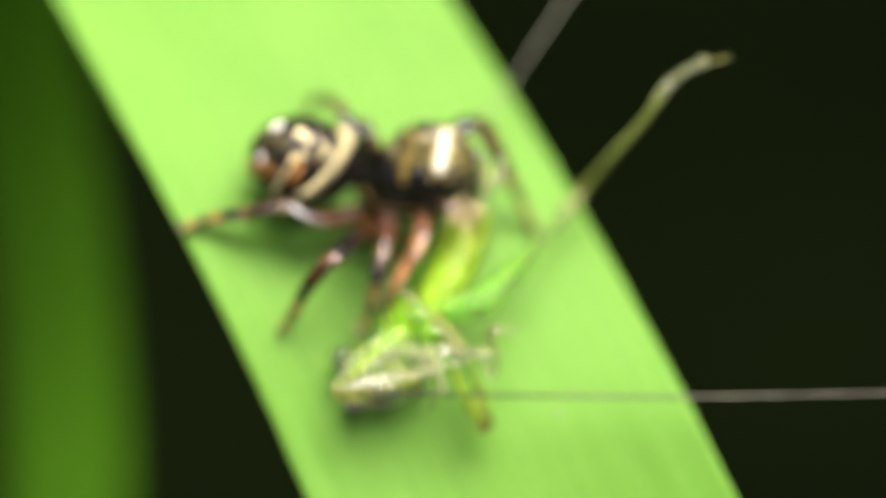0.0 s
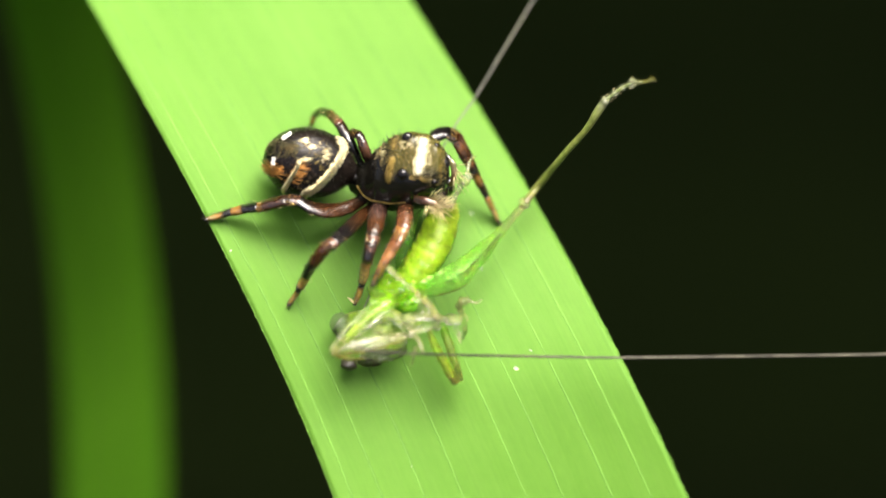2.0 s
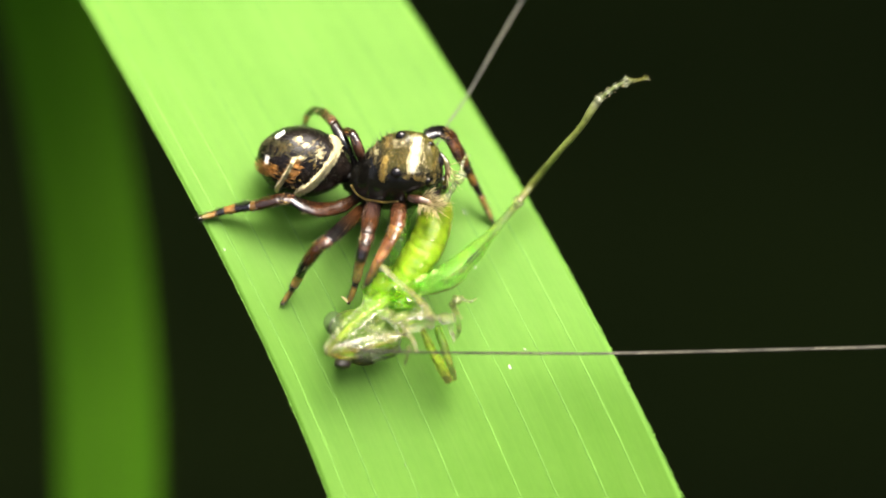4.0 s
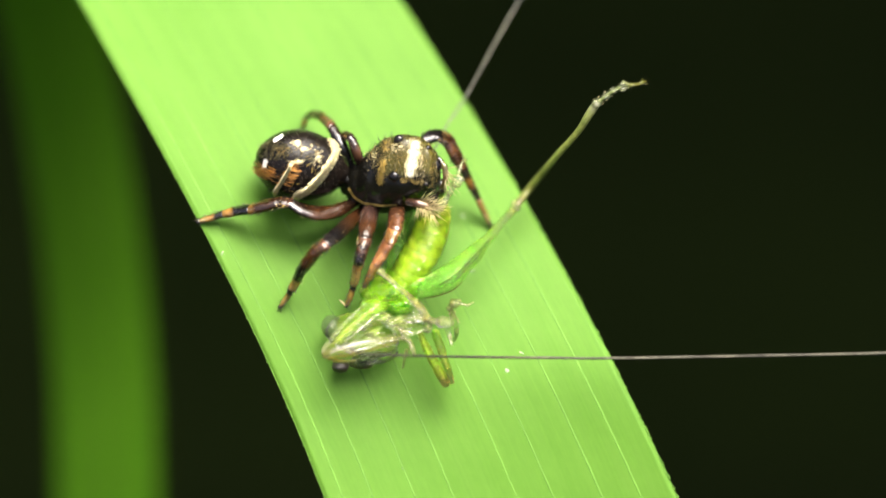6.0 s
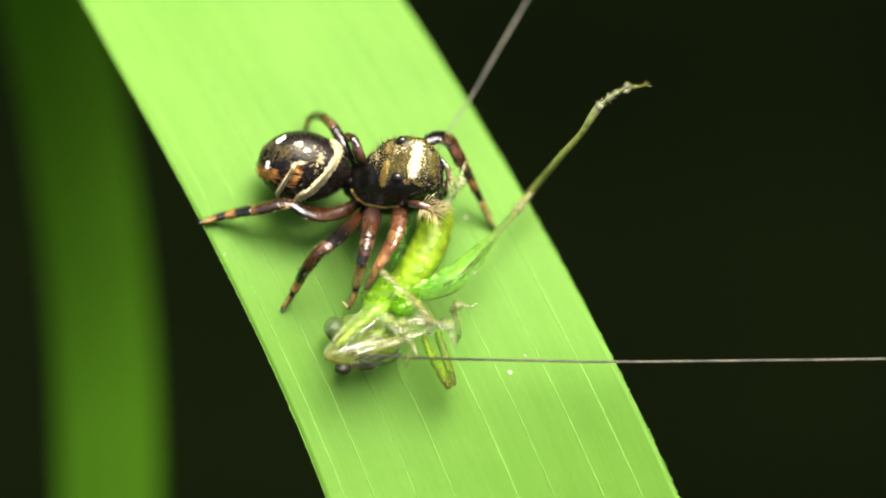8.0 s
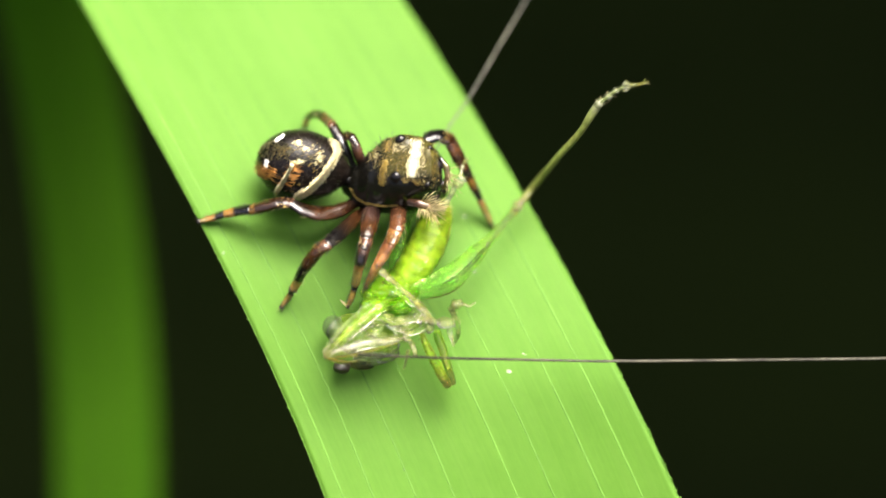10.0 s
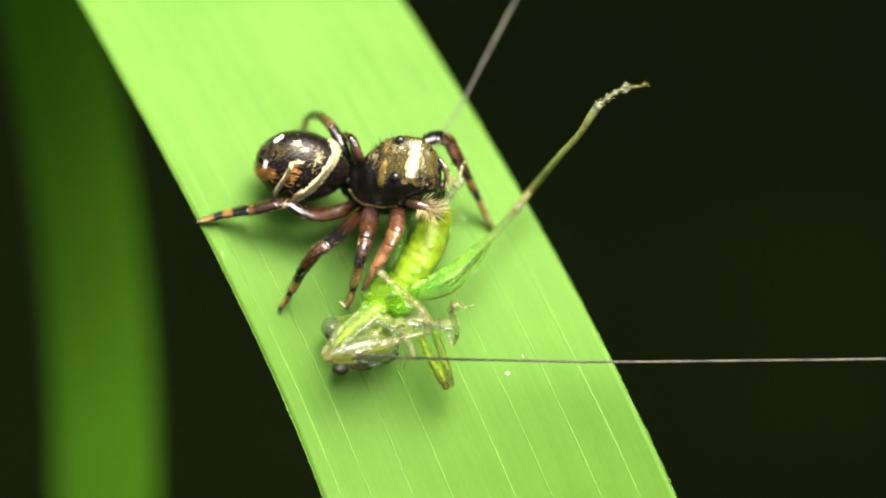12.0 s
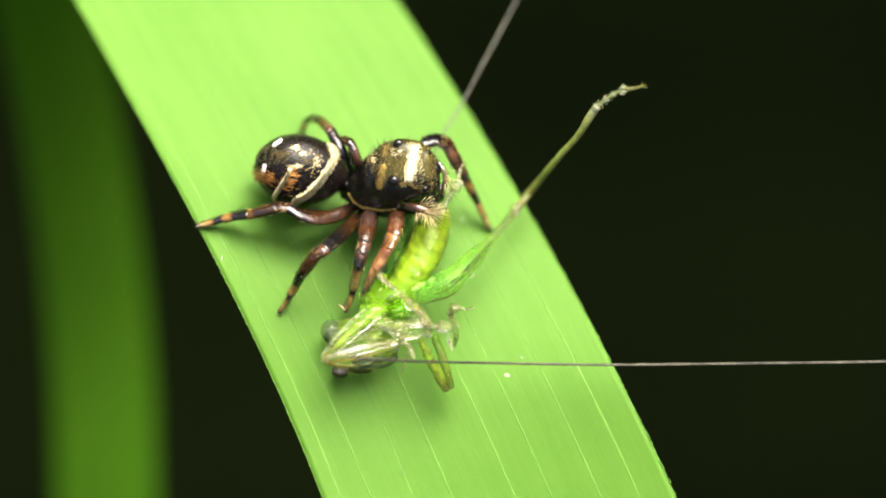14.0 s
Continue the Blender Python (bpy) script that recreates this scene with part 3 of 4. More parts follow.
            vert[lay] = (0.006 + 0.052 * f, 0.0056 + 0.045 * f, 0.004 + 0.006 * f, 1)
            ring.append(vert)
        rings.append(ring)
    for r0, r1 in zip(rings, rings[1:]):
        for k in range(120):
            bm.faces.new((r0[k], r0[(k + 1) % 120], r1[(k + 1) % 120], r1[k]))
    bm.faces.new(rings[0])
    bm.faces.new(rings[-1])
    bmesh.ops.recalc_face_normals(bm, faces=bm.faces)
    bm.normal_update()
    tree = BVHTree.FromBMesh(bm)
    head = part("carapace", bm, M_CARAPACE, sp, "glossy black carapace with cream and gold scales", lie=settled(-1.7, 1.7))
    strewn("cream_band", head, tree, M_CREAM, along([(-0.75, 2.70), (-0.78, 2.45), (-0.83, 2.20), (-0.87, 1.88)], 0.15, 300), (-0.12, -1, 0), 0.075, 0.009, "cream band", lift=0.10, jitter=0.2)
    strewn("white_stripe", head, tree, M_WHITE, along([(-0.75, 2.70), (-0.78, 2.45), (-0.83, 2.20), (-0.87, 1.88)], 0.06, 90), (-0.12, -1, 0), 0.08, 0.009, "white stripe of scales", lift=0.13, jitter=0.2, even=True)
    strewn("gold_patch", head, tree, M_GOLD, [((-1.63, 1.81), (0.14, 0.2), 46), ((-1.57, 2.11), (0.12, 0.2), 46), ((-1.48, 2.64), (0.16, 0.14), 39), ((-1.51, 2.38), (0.13, 0.2), 39), ((-1.27, 2.32), (0.22, 0.34), 52),
           ((-1.06, 2.44), (0.14, 0.34), 46), ((-1.01, 1.72), (0.12, 0.07), 46), ((-0.67, 1.67), (0.16, 0.07), 59), ((-0.41, 2.09), (0.14, 0.5), 39), ((-0.25, 1.88), (0.07, 0.32), 52), ((-1.79, 2.31), (0.14, 0.3), 39)], (-1, -0.4, 0), 0.05, 0.0048, "gold scales", jitter=0.5, even=True)
    strewn("gold_stripe", head, tree, M_GOLD, along([(-1.55, 2.23), (-1.61, 2.01), (-1.67, 1.64)], 0.085, 55) + along([(-1.45, 2.76), (-1.52, 2.50)], 0.10, 40), (-0.3, -1, 0), 0.075, 0.007, "gold stripe of scales", jitter=0.5)
    strewn("olive_sheen", head, tree, M_OLIVE, [((-0.47, 2.20), (0.34, 0.62), 260), ((-1.15, 2.38), (0.36, 0.45), 240), ((-1.71, 2.38), (0.24, 0.4), 90)], (-0.4, -1, 0), 0.07, 0.009, "olive sheen laid on as fine scales", even=True, jitter=0.3, lift=0.08)
    strewn("pale_patch", head, tree, M_CREAM, [((-1.09, 2.59), (0.2, 0.16), 40), ((-1.27, 2.54), (0.2, 0.2), 26), ((-0.56, 2.17), (0.1, 0.5), 40), ((-1.81, 2.40), (0.12, 0.2), 22)], (-1, -0.4, 0), 0.07, 0.0065, jitter=0.55)
    strewn("silver_specks", head, tree, M_PALE, [((-1.81, 2.38), (0.22, 0.3), 20), ((-2.01, 2.21), (0.2, 0.3), 5)], (-1, -0.4, 0), 0.06, 0.006, "fine silvery specks", even=True)
    strewn("margin_line", head, tree, M_GOLD, along([(-2.52, 1.52), (-2.38, 1.27), (-2.15, 1.13), (-1.63, 1.04), (-1.26, 1.07)], 0.012, 2.4), (0.5, -1, 0), 0.05, 0.006, "thin gold margin line", lift=0.4)
    def eye(p, r, label=""):
        hit, n = drop_on(tree, p[0], p[1])
        at = hit - n * r * 0.42 if hit else Vector(p)
        b = bmesh.new()
        blob(b, at, (r, r, r), seg=20, rings=14)
        part("eye", b, M_EYE, head, label)
    eye((-1.32, 1.78, 3.22), 0.17)
    eye((-1.20, 2.80, 3.24), 0.16)
    eye((-0.46, 1.57, 2.97), 0.09)
    eye((-0.40, 2.56, 3.14), 0.08)
    for p, r in (((-0.27, 2.09, 2.40), 0.23), ((-0.30, 1.66, 2.26), 0.23)):
        b = bmesh.new()
        blob(b, p, (r, r, r), seg=24, rings=16)
        part("eye", b, M_EYE, head, "large dark front eye")
    tufts = bmesh.new()
    for (cu, cv), (ru, rv), n in (((-1.65, 2.66), (0.35, 0.2), 46), ((-2.02, 2.39), (0.3, 0.25), 22), ((-0.76, 2.71), (0.4, 0.12), 26), ((-1.13, 2.26), (0.9, 0.7), 60), ((-0.24, 1.88), (0.1, 0.5), 24)):
        for _ in range(n):
            p, nr = drop_on(tree, cu + rng.uniform(-ru, ru), cv + rng.uniform(-rv, rv))
            if p is not None:
                hair(tufts, p, nr * 0.8 + Vector((rng.uniform(-0.3, 0.5), 0.8, 0)), rng.uniform(0.12, 0.28), 0.0065, (rng.uniform(-0.2, 0.3), 0.1, 0))
    part("setae", tufts, M_SETA, head, kind="stuff")
    for p in ((-0.28, 1.33, 2.00), (-0.12, 1.52, 1.57)):
        b = bmesh.new()
        blob(b, p, (0.2, 0.27, 0.24), lump=0.1, col=BRN)
        part("fang_base", b, M_LEG, sp, "dark brown jaw", lie=settled(-1.7, 1.7))

    def palp(pts, radii, n, spread, skin=PINK):
        b = bmesh.new()
        tube(b, pts[:2], radii[:2], [BRN, skin], n=12, sub=5)
        root = part("palp", b, M_LEG, sp, "pinkish palp fringed with pale hairs", lie=settled(-1.7, 1.7))
        b = bmesh.new()
        tube(b, pts[1:], radii[1:], [skin, (0.22, 0.14, 0.07), TAN], n=12, sub=5)
        part("palp_tip", b, M_LEG, root)
        b = bmesh.new()
        line = smooth_line(pts, 8)
        for _ in range(n):
            p = line[rng.randrange(len(line) // 3, len(line))][0]
            a = radians(rng.uniform(*spread))
            hair(b, p + Vector((math.cos(a), math.sin(a), 0.4)) * 0.09, (math.cos(a), math.sin(a), rng.uniform(-0.1, 0.7)), rng.uniform(0.28, 0.5), 0.0125, (0.15, -0.1, -0.1))
        part("hair_fringe", b, M_PALE, root, "long pale hairs", kind="stuff")
    palp([(-0.94, 1.13, 2.67), (-0.68, 1.07, 2.88), (-0.48, 1.01, 2.88), (-0.30, 0.91, 2.81)], [0.10, 0.12, 0.11, 0.06], 74, (-115, 65))
    palp([(-0.12, 2.29, 2.18), (0.03, 2.06, 2.29), (0.06, 1.78, 2.24), (-0.04, 1.51, 2.05)], [0.06, 0.08, 0.08, 0.05], 14, (-100, 20), (0.16, 0.14, 0.05))
    # legs on the open side
    leg(sp, [([(-2.29, 1.18, 1.50), (-2.77, 0.93, 1.63), (-3.29, 0.83, 1.63), (-3.73, 0.91, 1.63), (-4.07, 1.08, 1.68)], [0.14, 0.19, 0.2, 0.18, 0.15], [BRN, RED, RED, BRN, BLK]),
             ([(-4.07, 1.09, 1.68), (-4.41, 1.12, 1.60)], [0.15, 0.15], [PINK, PINK, RED]),
             ([(-4.44, 1.11, 1.60), (-4.81, 1.02, 1.38), (-5.17, 0.93, 1.16)], [0.15, 0.165, 0.145], [RED, RED, RED, ORG]),
             ([(-5.20, 0.94, 1.15), (-5.55, 0.89, 0.91), (-5.89, 0.82, 0.74)], [0.145, 0.135, 0.115], [BLK, BLK, BLK, ORG, ORG]),
             ([(-5.92, 0.82, 0.73), (-6.26, 0.71, 0.59), (-6.65, 0.61, 0.49)], [0.105, 0.09, 0.06], [BLK, BLK, ORG, TAN, BLK])], "reddish-brown leg with black and orange rings")
    leg(sp, [([(-2.11, 0.98, 1.41), (-2.44, 0.63, 1.77), (-2.79, 0.30, 2.08), (-3.07, 0.06, 2.20)], [0.14, 0.19, 0.2, 0.17], [BRN, RED, BRN, BLK, BLK]),
             ([(-3.11, 0.01, 2.20), (-3.36, -0.15, 1.99)], [0.17, 0.165], [PINK, RED]),
             ([(-3.39, -0.18, 1.95), (-3.63, -0.47, 1.50), (-3.81, -0.71, 1.16)], [0.17, 0.17, 0.145], [RED, (0.06, 0.02, 0.006), RED, BLK, BLK]),
             ([(-3.83, -0.74, 1.09), (-3.98, -1.02, 0.67), (-4.11, -1.23, 0.47)], [0.14, 0.125, 0.11], [BLK, BLK, AMBER, AMBER, AMBER, BLK]),
             ([(-4.13, -1.27, 0.40), (-4.26, -1.48, 0.19), (-4.44, -1.70, 0.06)], [0.085, 0.075, 0.05], [BLK, AMBER, AMBER, AMBER, BLK])], "reddish-brown leg with black and orange rings")
    third = leg(sp, [([(-1.91, 1.10, 1.49), (-1.96, 0.76, 2.12), (-2.02, 0.43, 2.42), (-2.06, 0.22, 2.46)], [0.18, 0.25, 0.23, 0.18], [BRN, (0.055, 0.028, 0.022), RED, BRN]),
             ([(-2.06, 0.18, 2.45), (-2.11, 0.00, 2.30)], [0.18, 0.17], [PINK, BRN]),
             ([(-2.13, -0.03, 2.23), (-2.21, -0.32, 1.86), (-2.29, -0.59, 1.49)], [0.17, 0.165, 0.14], [(0.08, 0.03, 0.012), BLK, BLK, (0.34, 0.17, 0.06)]),
             ([(-2.31, -0.62, 1.42), (-2.36, -0.89, 0.98), (-2.42, -1.09, 0.69)], [0.135, 0.125, 0.11], [(0.5, 0.29, 0.11), (0.55, 0.33, 0.12), (0.6, 0.4, 0.13), (0.5, 0.29, 0.11), BLK]),
             ([(-2.43, -1.14, 0.62), (-2.52, -1.43, 0.39), (-2.63, -1.68, 0.23)], [0.09, 0.08, 0.055], [BLK, AMBER, AMBER, AMBER, BLK])], "reddish-brown leg with black and orange rings")
    bm = bmesh.new()
    tube(bm, [(-2.64, -1.66, 0.28), (-2.73, -1.57, 0.33), (-2.81, -1.50, 0.36)], [0.018, 0.03, 0.014], n=8, sub=3, wobble=0.3)
    part("claw_tuft", bm, M_PALE, third, "cream claw tuft")
    leg(sp, [([(-1.23, 1.07, 1.77), (-1.24, 0.73, 2.40), (-1.28, 0.43, 2.63)], [0.2, 0.23, 0.2], [RED, (0.11, 0.045, 0.02), (0.11, 0.04, 0.014)]),
             ([(-1.30, 0.39, 2.62), (-1.40, 0.13, 2.45)], [0.19, 0.18], [(0.26, 0.12, 0.035), (0.2, 0.08, 0.018)]),
             ([(-1.43, 0.09, 2.38), (-1.62, -0.24, 1.93), (-1.76, -0.47, 1.70)], [0.18, 0.165, 0.14], [(0.2, 0.075, 0.026), (0.32, 0.15, 0.055), (0.28, 0.12, 0.045)]),
             ([(-1.78, -0.50, 1.62), (-1.95, -0.82, 1.25)], [0.13, 0.11], [(0.45, 0.23, 0.07), (0.36, 0.17, 0.06)]),
             ([(-1.97, -0.85, 1.18), (-2.14, -1.17, 0.94)], [0.09, 0.055], [(0.36, 0.18, 0.05), AMBER, BRN])], "orange-brown front leg holding the nymph")
    # legs on the far side
    leg(sp, [([(-0.63, 2.59, 2.18), (-0.40, 2.82, 2.64), (-0.16, 2.89, 2.81)], [0.15, 0.18, 0.16], [BLK, BLK, BLK]),
             ([(-0.13, 2.89, 2.82), (0.09, 2.78, 2.76)], [0.165, 0.165], [BLK, RED]),
             ([(0.12, 2.76, 2.69), (0.33, 2.35, 2.30), (0.54, 1.98, 1.92)], [0.17, 0.175, 0.14], [PINK, (0.13, 0.055, 0.02), RED, (0.10, 0.045, 0.016), BLK]),
             ([(0.56, 1.94, 1.85), (0.74, 1.58, 1.40), (0.92, 1.26, 1.02)], [0.135, 0.115, 0.09], [BLK, ORG, BRN, BLK]),
             ([(0.94, 1.21, 0.99), (1.11, 0.85, 0.63), (1.28, 0.50, 0.33)], [0.09, 0.08, 0.05], [ORG, TAN, TAN, BLK])], "black and rusty leg with tan tip")
    leg(sp, [([(-1.27, 2.65, 1.60), (-1.04, 2.43, 1.58), (-0.81, 2.20, 1.43)], [0.13, 0.15, 0.14], [BLK, BRN, BRN]),
             ([(-0.80, 2.19, 1.43), (-0.69, 2.13, 1.29)], [0.13, 0.13], [BRN, RED]),
             ([(-0.68, 2.12, 1.29), (-0.59, 1.98, 1.00)], [0.12, 0.11], [RED, BLK]),
             ([(-0.58, 1.97, 1.00), (-0.52, 1.84, 0.72)], [0.1, 0.09], [BLK, ORG]),
             ([(-0.52, 1.82, 0.71), (-0.47, 1.66, 0.37)], [0.08, 0.05], [ORG, BLK])], "dark leg tucked under the body", 5)
    leg(sp, [([(-2.17, 2.03, 1.61), (-2.32, 2.47, 2.07), (-2.44, 2.80, 2.24)], [0.12, 0.14, 0.125], [BLK, PINK, BRN]),
             ([(-2.47, 2.84, 2.25), (-2.61, 2.90, 2.18)], [0.125, 0.12], [BRN, RED]),
             ([(-2.64, 2.89, 2.11), (-2.74, 2.75, 1.69), (-2.74, 2.51, 1.25)], [0.12, 0.11, 0.1], [BRN, RED, BRN]),
             ([(-2.74, 2.48, 1.18), (-2.69, 2.26, 0.69)], [0.09, 0.08], [BRN, ORG]),
             ([(-2.68, 2.24, 0.65), (-2.65, 2.06, 0.34)], [0.07, 0.05], [ORG, BLK])], "dark brown arched leg", 8)
    leg(sp, [([(-2.44, 2.04, 1.47), (-2.73, 2.66, 1.95), (-2.97, 3.12, 2.13)], [0.14, 0.16, 0.14], [BLK, BLK, BRN]),
             ([(-3.00, 3.16, 2.14), (-3.20, 3.36, 1.89)], [0.14, 0.13], [PINK, RED]),
             ([(-3.23, 3.40, 1.83), (-3.49, 3.50, 1.36)], [0.125, 0.11], [BRN, BRN]),
             ([(-3.52, 3.50, 1.30), (-3.69, 3.42, 0.81)], [0.1, 0.09], [BRN, RED]),
             ([(-3.71, 3.39, 0.78), (-3.82, 3.09, 0.46)], [0.08, 0.05], [ORG, BRN])], "dark brown hind leg", 8)
    return sp


spider()


# ---- the katydid nymph that it feeds on ----
LIME, LEAFY, OLIVE = (0.28, 0.58, 0.016), (0.195, 0.50, 0.045), (0.11, 0.13, 0.03)
BROWNISH = (0.055, 0.045, 0.006)
MILK, STRAW, UMBER = (0.36, 0.42, 0.14), (0.24, 0.23, 0.045), (0.07, 0.05, 0.012)
GREY, ASH = (0.22, 0.24, 0.06), (0.28, 0.30, 0.10)


def limb(parent, name, pts, radii, cols, material, label="", n=12, sub=6, wobble=0.08, flat=1.0):
    bm = bmesh.new()
    tube(bm, pts, radii, cols, n=n, sub=sub, wobble=wobble, flat=flat)
    return part(name, bm, material, parent, label)


def lump(parent, name, c, r, material, col, label="", axes=None, uneven=0.12):
    bm = bmesh.new()
    blob(bm, c, r, axes, seg=28, rings=18, lump=uneven, col=col)
    return part(name, bm, material, parent, label)


def spikes(parent, pts, r, n, length, material):
    bm = bmesh.new()
    line = smooth_line(pts, 8)
    for _ in range(n):
        i = rng.randrange(len(line) - 1)
        d = (line[i + 1][0] - line[i][0]).normalized()
        s = d.orthogonal()
        s.rotate(Matrix.Rotation(rng.uniform(0, 6.283), 3, d))
        hair(bm, line[i][0] + s.normalized() * r * 0.9, s.normalized() + d * 0.7, length * rng.uniform(0.6, 1.3), 0.009)
    part("spine_row", bm, material, parent, kind="stuff")


def nymph():
    ny = thing("katydid_nymph", (-1.44, -2.44, -0.32), "half-eaten pale green katydid nymph lying on the blade", "insect")
    # abdomen, ring by ring from the spider's mouth to the thorax
    spine = smooth_line([(-0.20, 1.10, 1.37), (-0.24, 0.70, 1.25), (-0.38, 0.24, 1.17), (-0.58, -0.21, 1.04), (-0.85, -0.64, 0.87), (-1.15, -1.02, 0.71)], 8)
    girth = (0.34, 0.45, 0.49, 0.50, 0.48, 0.42)
    ends = [int(len(spine) * k / 9) for k in range(10)]
    abdomen = None
    for k in range(9):
        seg = spine[ends[k]:min(ends[k + 1] + 2, len(spine))]
        pts = [p for p, s in seg]
        r = [pick(girth, s) for p, s in seg]
        prof = [a * (0.955 + 0.06 * math.sin(math.pi * min(1, (i + 0.6) / len(r)))) for i, a in enumerate(r)]
        f = k / 8
        col = tuple(a + (b - a) * f for a, b in zip((0.36, 0.50, 0.02), (0.33, 0.60, 0.03)))
        dark = tuple(c * 0.74 for c in col)
        bm = bmesh.new()
        tube(bm, pts, prof, [dark, col, col], n=22, sub=2, wobble=0.05)
        if abdomen is None:
            abdomen = part("abdomen", bm, M_NYMPH, ny, "yellow-green segmented abdomen")
        else:
            part("segment", bm, M_NYMPH, abdomen)
    spikes(abdomen, [(0.14, 0.85, 1.40), (0.11, 0.47, 1.33), (-0.02, 0.02, 1.20), (-0.24, -0.44, 1.07)], 0.02, 30, 0.08, M_PALE)
    lump(ny, "thorax", (-1.43, -1.23, 0.64), (0.80, 0.56, 0.52), M_WET, LIME, "yellow-green thorax")
    lump(ny, "thorax_plate", (-1.21, -1.64, 0.83), (0.34, 0.27, 0.2), M_WET, (0.22, 0.56, 0.010), "bright green thorax plate", uneven=0.2)
    lump(ny, "thorax_plate", (-1.85, -1.63, 0.75), (0.42, 0.30, 0.25), M_CLEAR, LIME, "clear green thorax plate")
    # head and mouth
    head = lump(ny, "head", (-2.19, -2.48, 0.43), (0.98, 0.62, 0.6), M_SKULL, (0.12, 0.17, 0.008), "clear olive head", Matrix.Rotation(radians(-18), 3, "Z"))
    lump(head, "cheek", (-1.83, -3.01, 0.23), (0.62, 0.24, 0.35), M_CLEAR, (0.14, 0.22, 0.012), axes=Matrix.Rotation(radians(8), 3, "Z"))
    lump(head, "compound_eye", (-3.00, -2.21, 0.55), (0.30, 0.32, 0.30), M_NEYE, GREY, "glassy grey eye", uneven=0.03)
    lump(head, "jaw", (-2.78, -3.30, 0.05), (0.24, 0.19, 0.24), M_SETA, BLK, "black jaw")
    lump(head, "lip", (-2.24, -3.25, -0.04), (0.36, 0.14, 0.17), M_NYMPH, (0.06, 0.042, 0.01), "brown lip")
    for a, b in (((-2.51, -2.15, 1.07), (-2.45, -2.41, 1.09)), ((-2.39, -2.35, 1.09), (-2.09, -2.25, 1.13)), ((-2.61, -2.50, 1.04), (-2.36, -2.57, 1.06))):
        limb(head, "mouth_palp", [a, b], [0.035, 0.03], [MILK, GREY], M_HUSK, n=8, sub=4)
    # glossy folds and strands on the collapsed skin
    for pts, r, col in (([(-2.00, -1.80, 1.08), (-1.63, -1.98, 1.15), (-1.36, -2.25, 1.15), (-1.27, -2.50, 1.07)], 0.05, LIME), ([(-1.27, -1.80, 0.96), (-1.03, -1.74, 1.07), (-0.79, -1.83, 1.15)], 0.05, LIME), ([(-2.33, -2.59, 0.96), (-2.00, -2.41, 1.06), (-1.57, -2.38, 1.09)], 0.03, (0.25, 0.32, 0.06)),
                        ([(-3.10, -3.10, 0.62), (-2.74, -3.15, 0.48), (-2.32, -3.12, 0.45)], 0.06, STRAW), ([(-2.10, -2.84, 0.76), (-1.64, -2.90, 0.73), (-1.24, -2.75, 0.84)], 0.045, (0.14, 0.22, 0.012)), 
                        ([(-1.15, -1.35, 1.12), (-0.91, -1.57, 1.19), (-0.70, -1.62, 1.18)], 0.06, (0.14, 0.3, 0.01)), ([(-0.67, -1.62, 1.18), (-0.51, -1.80, 1.21), (-0.54, -2.18, 1.10)], 0.04, STRAW)):
        limb(head, "fold", pts, [r * 0.6, r, r * 0.6], [col, col], M_CLEAR, n=8, wobble=0.55)
    for p, r in (((-2.01, -1.29, 0.74), 0.2), ((-1.03, -1.08, 0.96), 0.24)):
        lump(ny, "wet_lump", p, (r * 1.4, r, r * 0.55), M_WET, (0.28, 0.58, 0.015), uneven=0.15)
    # lumpy clear blobs added over the head to break up into glints
    for p, r, turn in (((-1.76, -2.02, 0.95), (0.36, 0.16, 0.14), 20), ((-1.27, -2.06, 1.03), (0.30, 0.13, 0.12), -30), ((-0.94, -2.20, 1.05), (0.32, 0.12, 0.12), 12), ((-2.03, -2.29, 0.93), (0.26, 0.14, 0.12), -40), ((-0.64, -1.89, 1.04), (0.18, 0.26, 0.12), 30), ((-1.43, -2.60, 0.81), (0.34, 0.12, 0.14), 10)):
        lump(head, "membrane", p, r, M_CLEAR, (0.26, 0.34, 0.05), "crumpled clear membrane added for glints", Matrix.Rotation(radians(turn), 3, "Z"), 0.6)
    # small glossy beads added where the wet skin shows glints
    for p, r in (((-2.18, -1.21, 0.91), 0.06), ((-2.03, -1.33, 0.99), 0.05), ((-0.72, -1.04, 1.36), 0.08), ((-0.59, -0.95, 1.40), 0.07), ((-0.30, -0.83, 1.51), 0.08), ((-1.04, -1.10, 1.17), 0.05), ((-1.17, -1.61, 1.06), 0.06), ((-2.00, -2.10, 1.10), 0.07), ((-1.82, -2.35, 1.06), 0.08),
                 ((-1.70, -2.26, 1.07), 0.06), ((-1.19, -2.00, 1.18), 0.09), ((-0.94, -2.07, 1.17), 0.07), ((-0.74, -1.50, 1.30), 0.06), ((-0.51, -0.44, 1.56), 0.05), ((-0.66, -0.66, 1.47), 0.05), ((-0.36, 0.02, 1.69), 0.05), ((-0.18, 0.32, 1.75), 0.05), ((-1.42, -0.97, 1.22), 0.05), ((-1.69, -1.10, 1.16), 0.05)):
        lump(ny, "glint_bead", p, (r * 1.5, r * 0.8, r * 0.8), M_GLINT, (1, 1, 1), "clear bead added to catch a glint", Matrix.Rotation(radians(rng.uniform(10, 60)), 3, "Z"), 0.3)
    # hind leg stretched out into the air
    pts = [(-0.94, -1.15, 0.85), (-0.51, -1.14, 1.10), (0.11, -0.89, 1.36), (0.69, -0.38, 1.42), (1.23, 0.20, 1.39), (1.60, 0.63, 1.42), (1.88, 0.95, 1.42)]
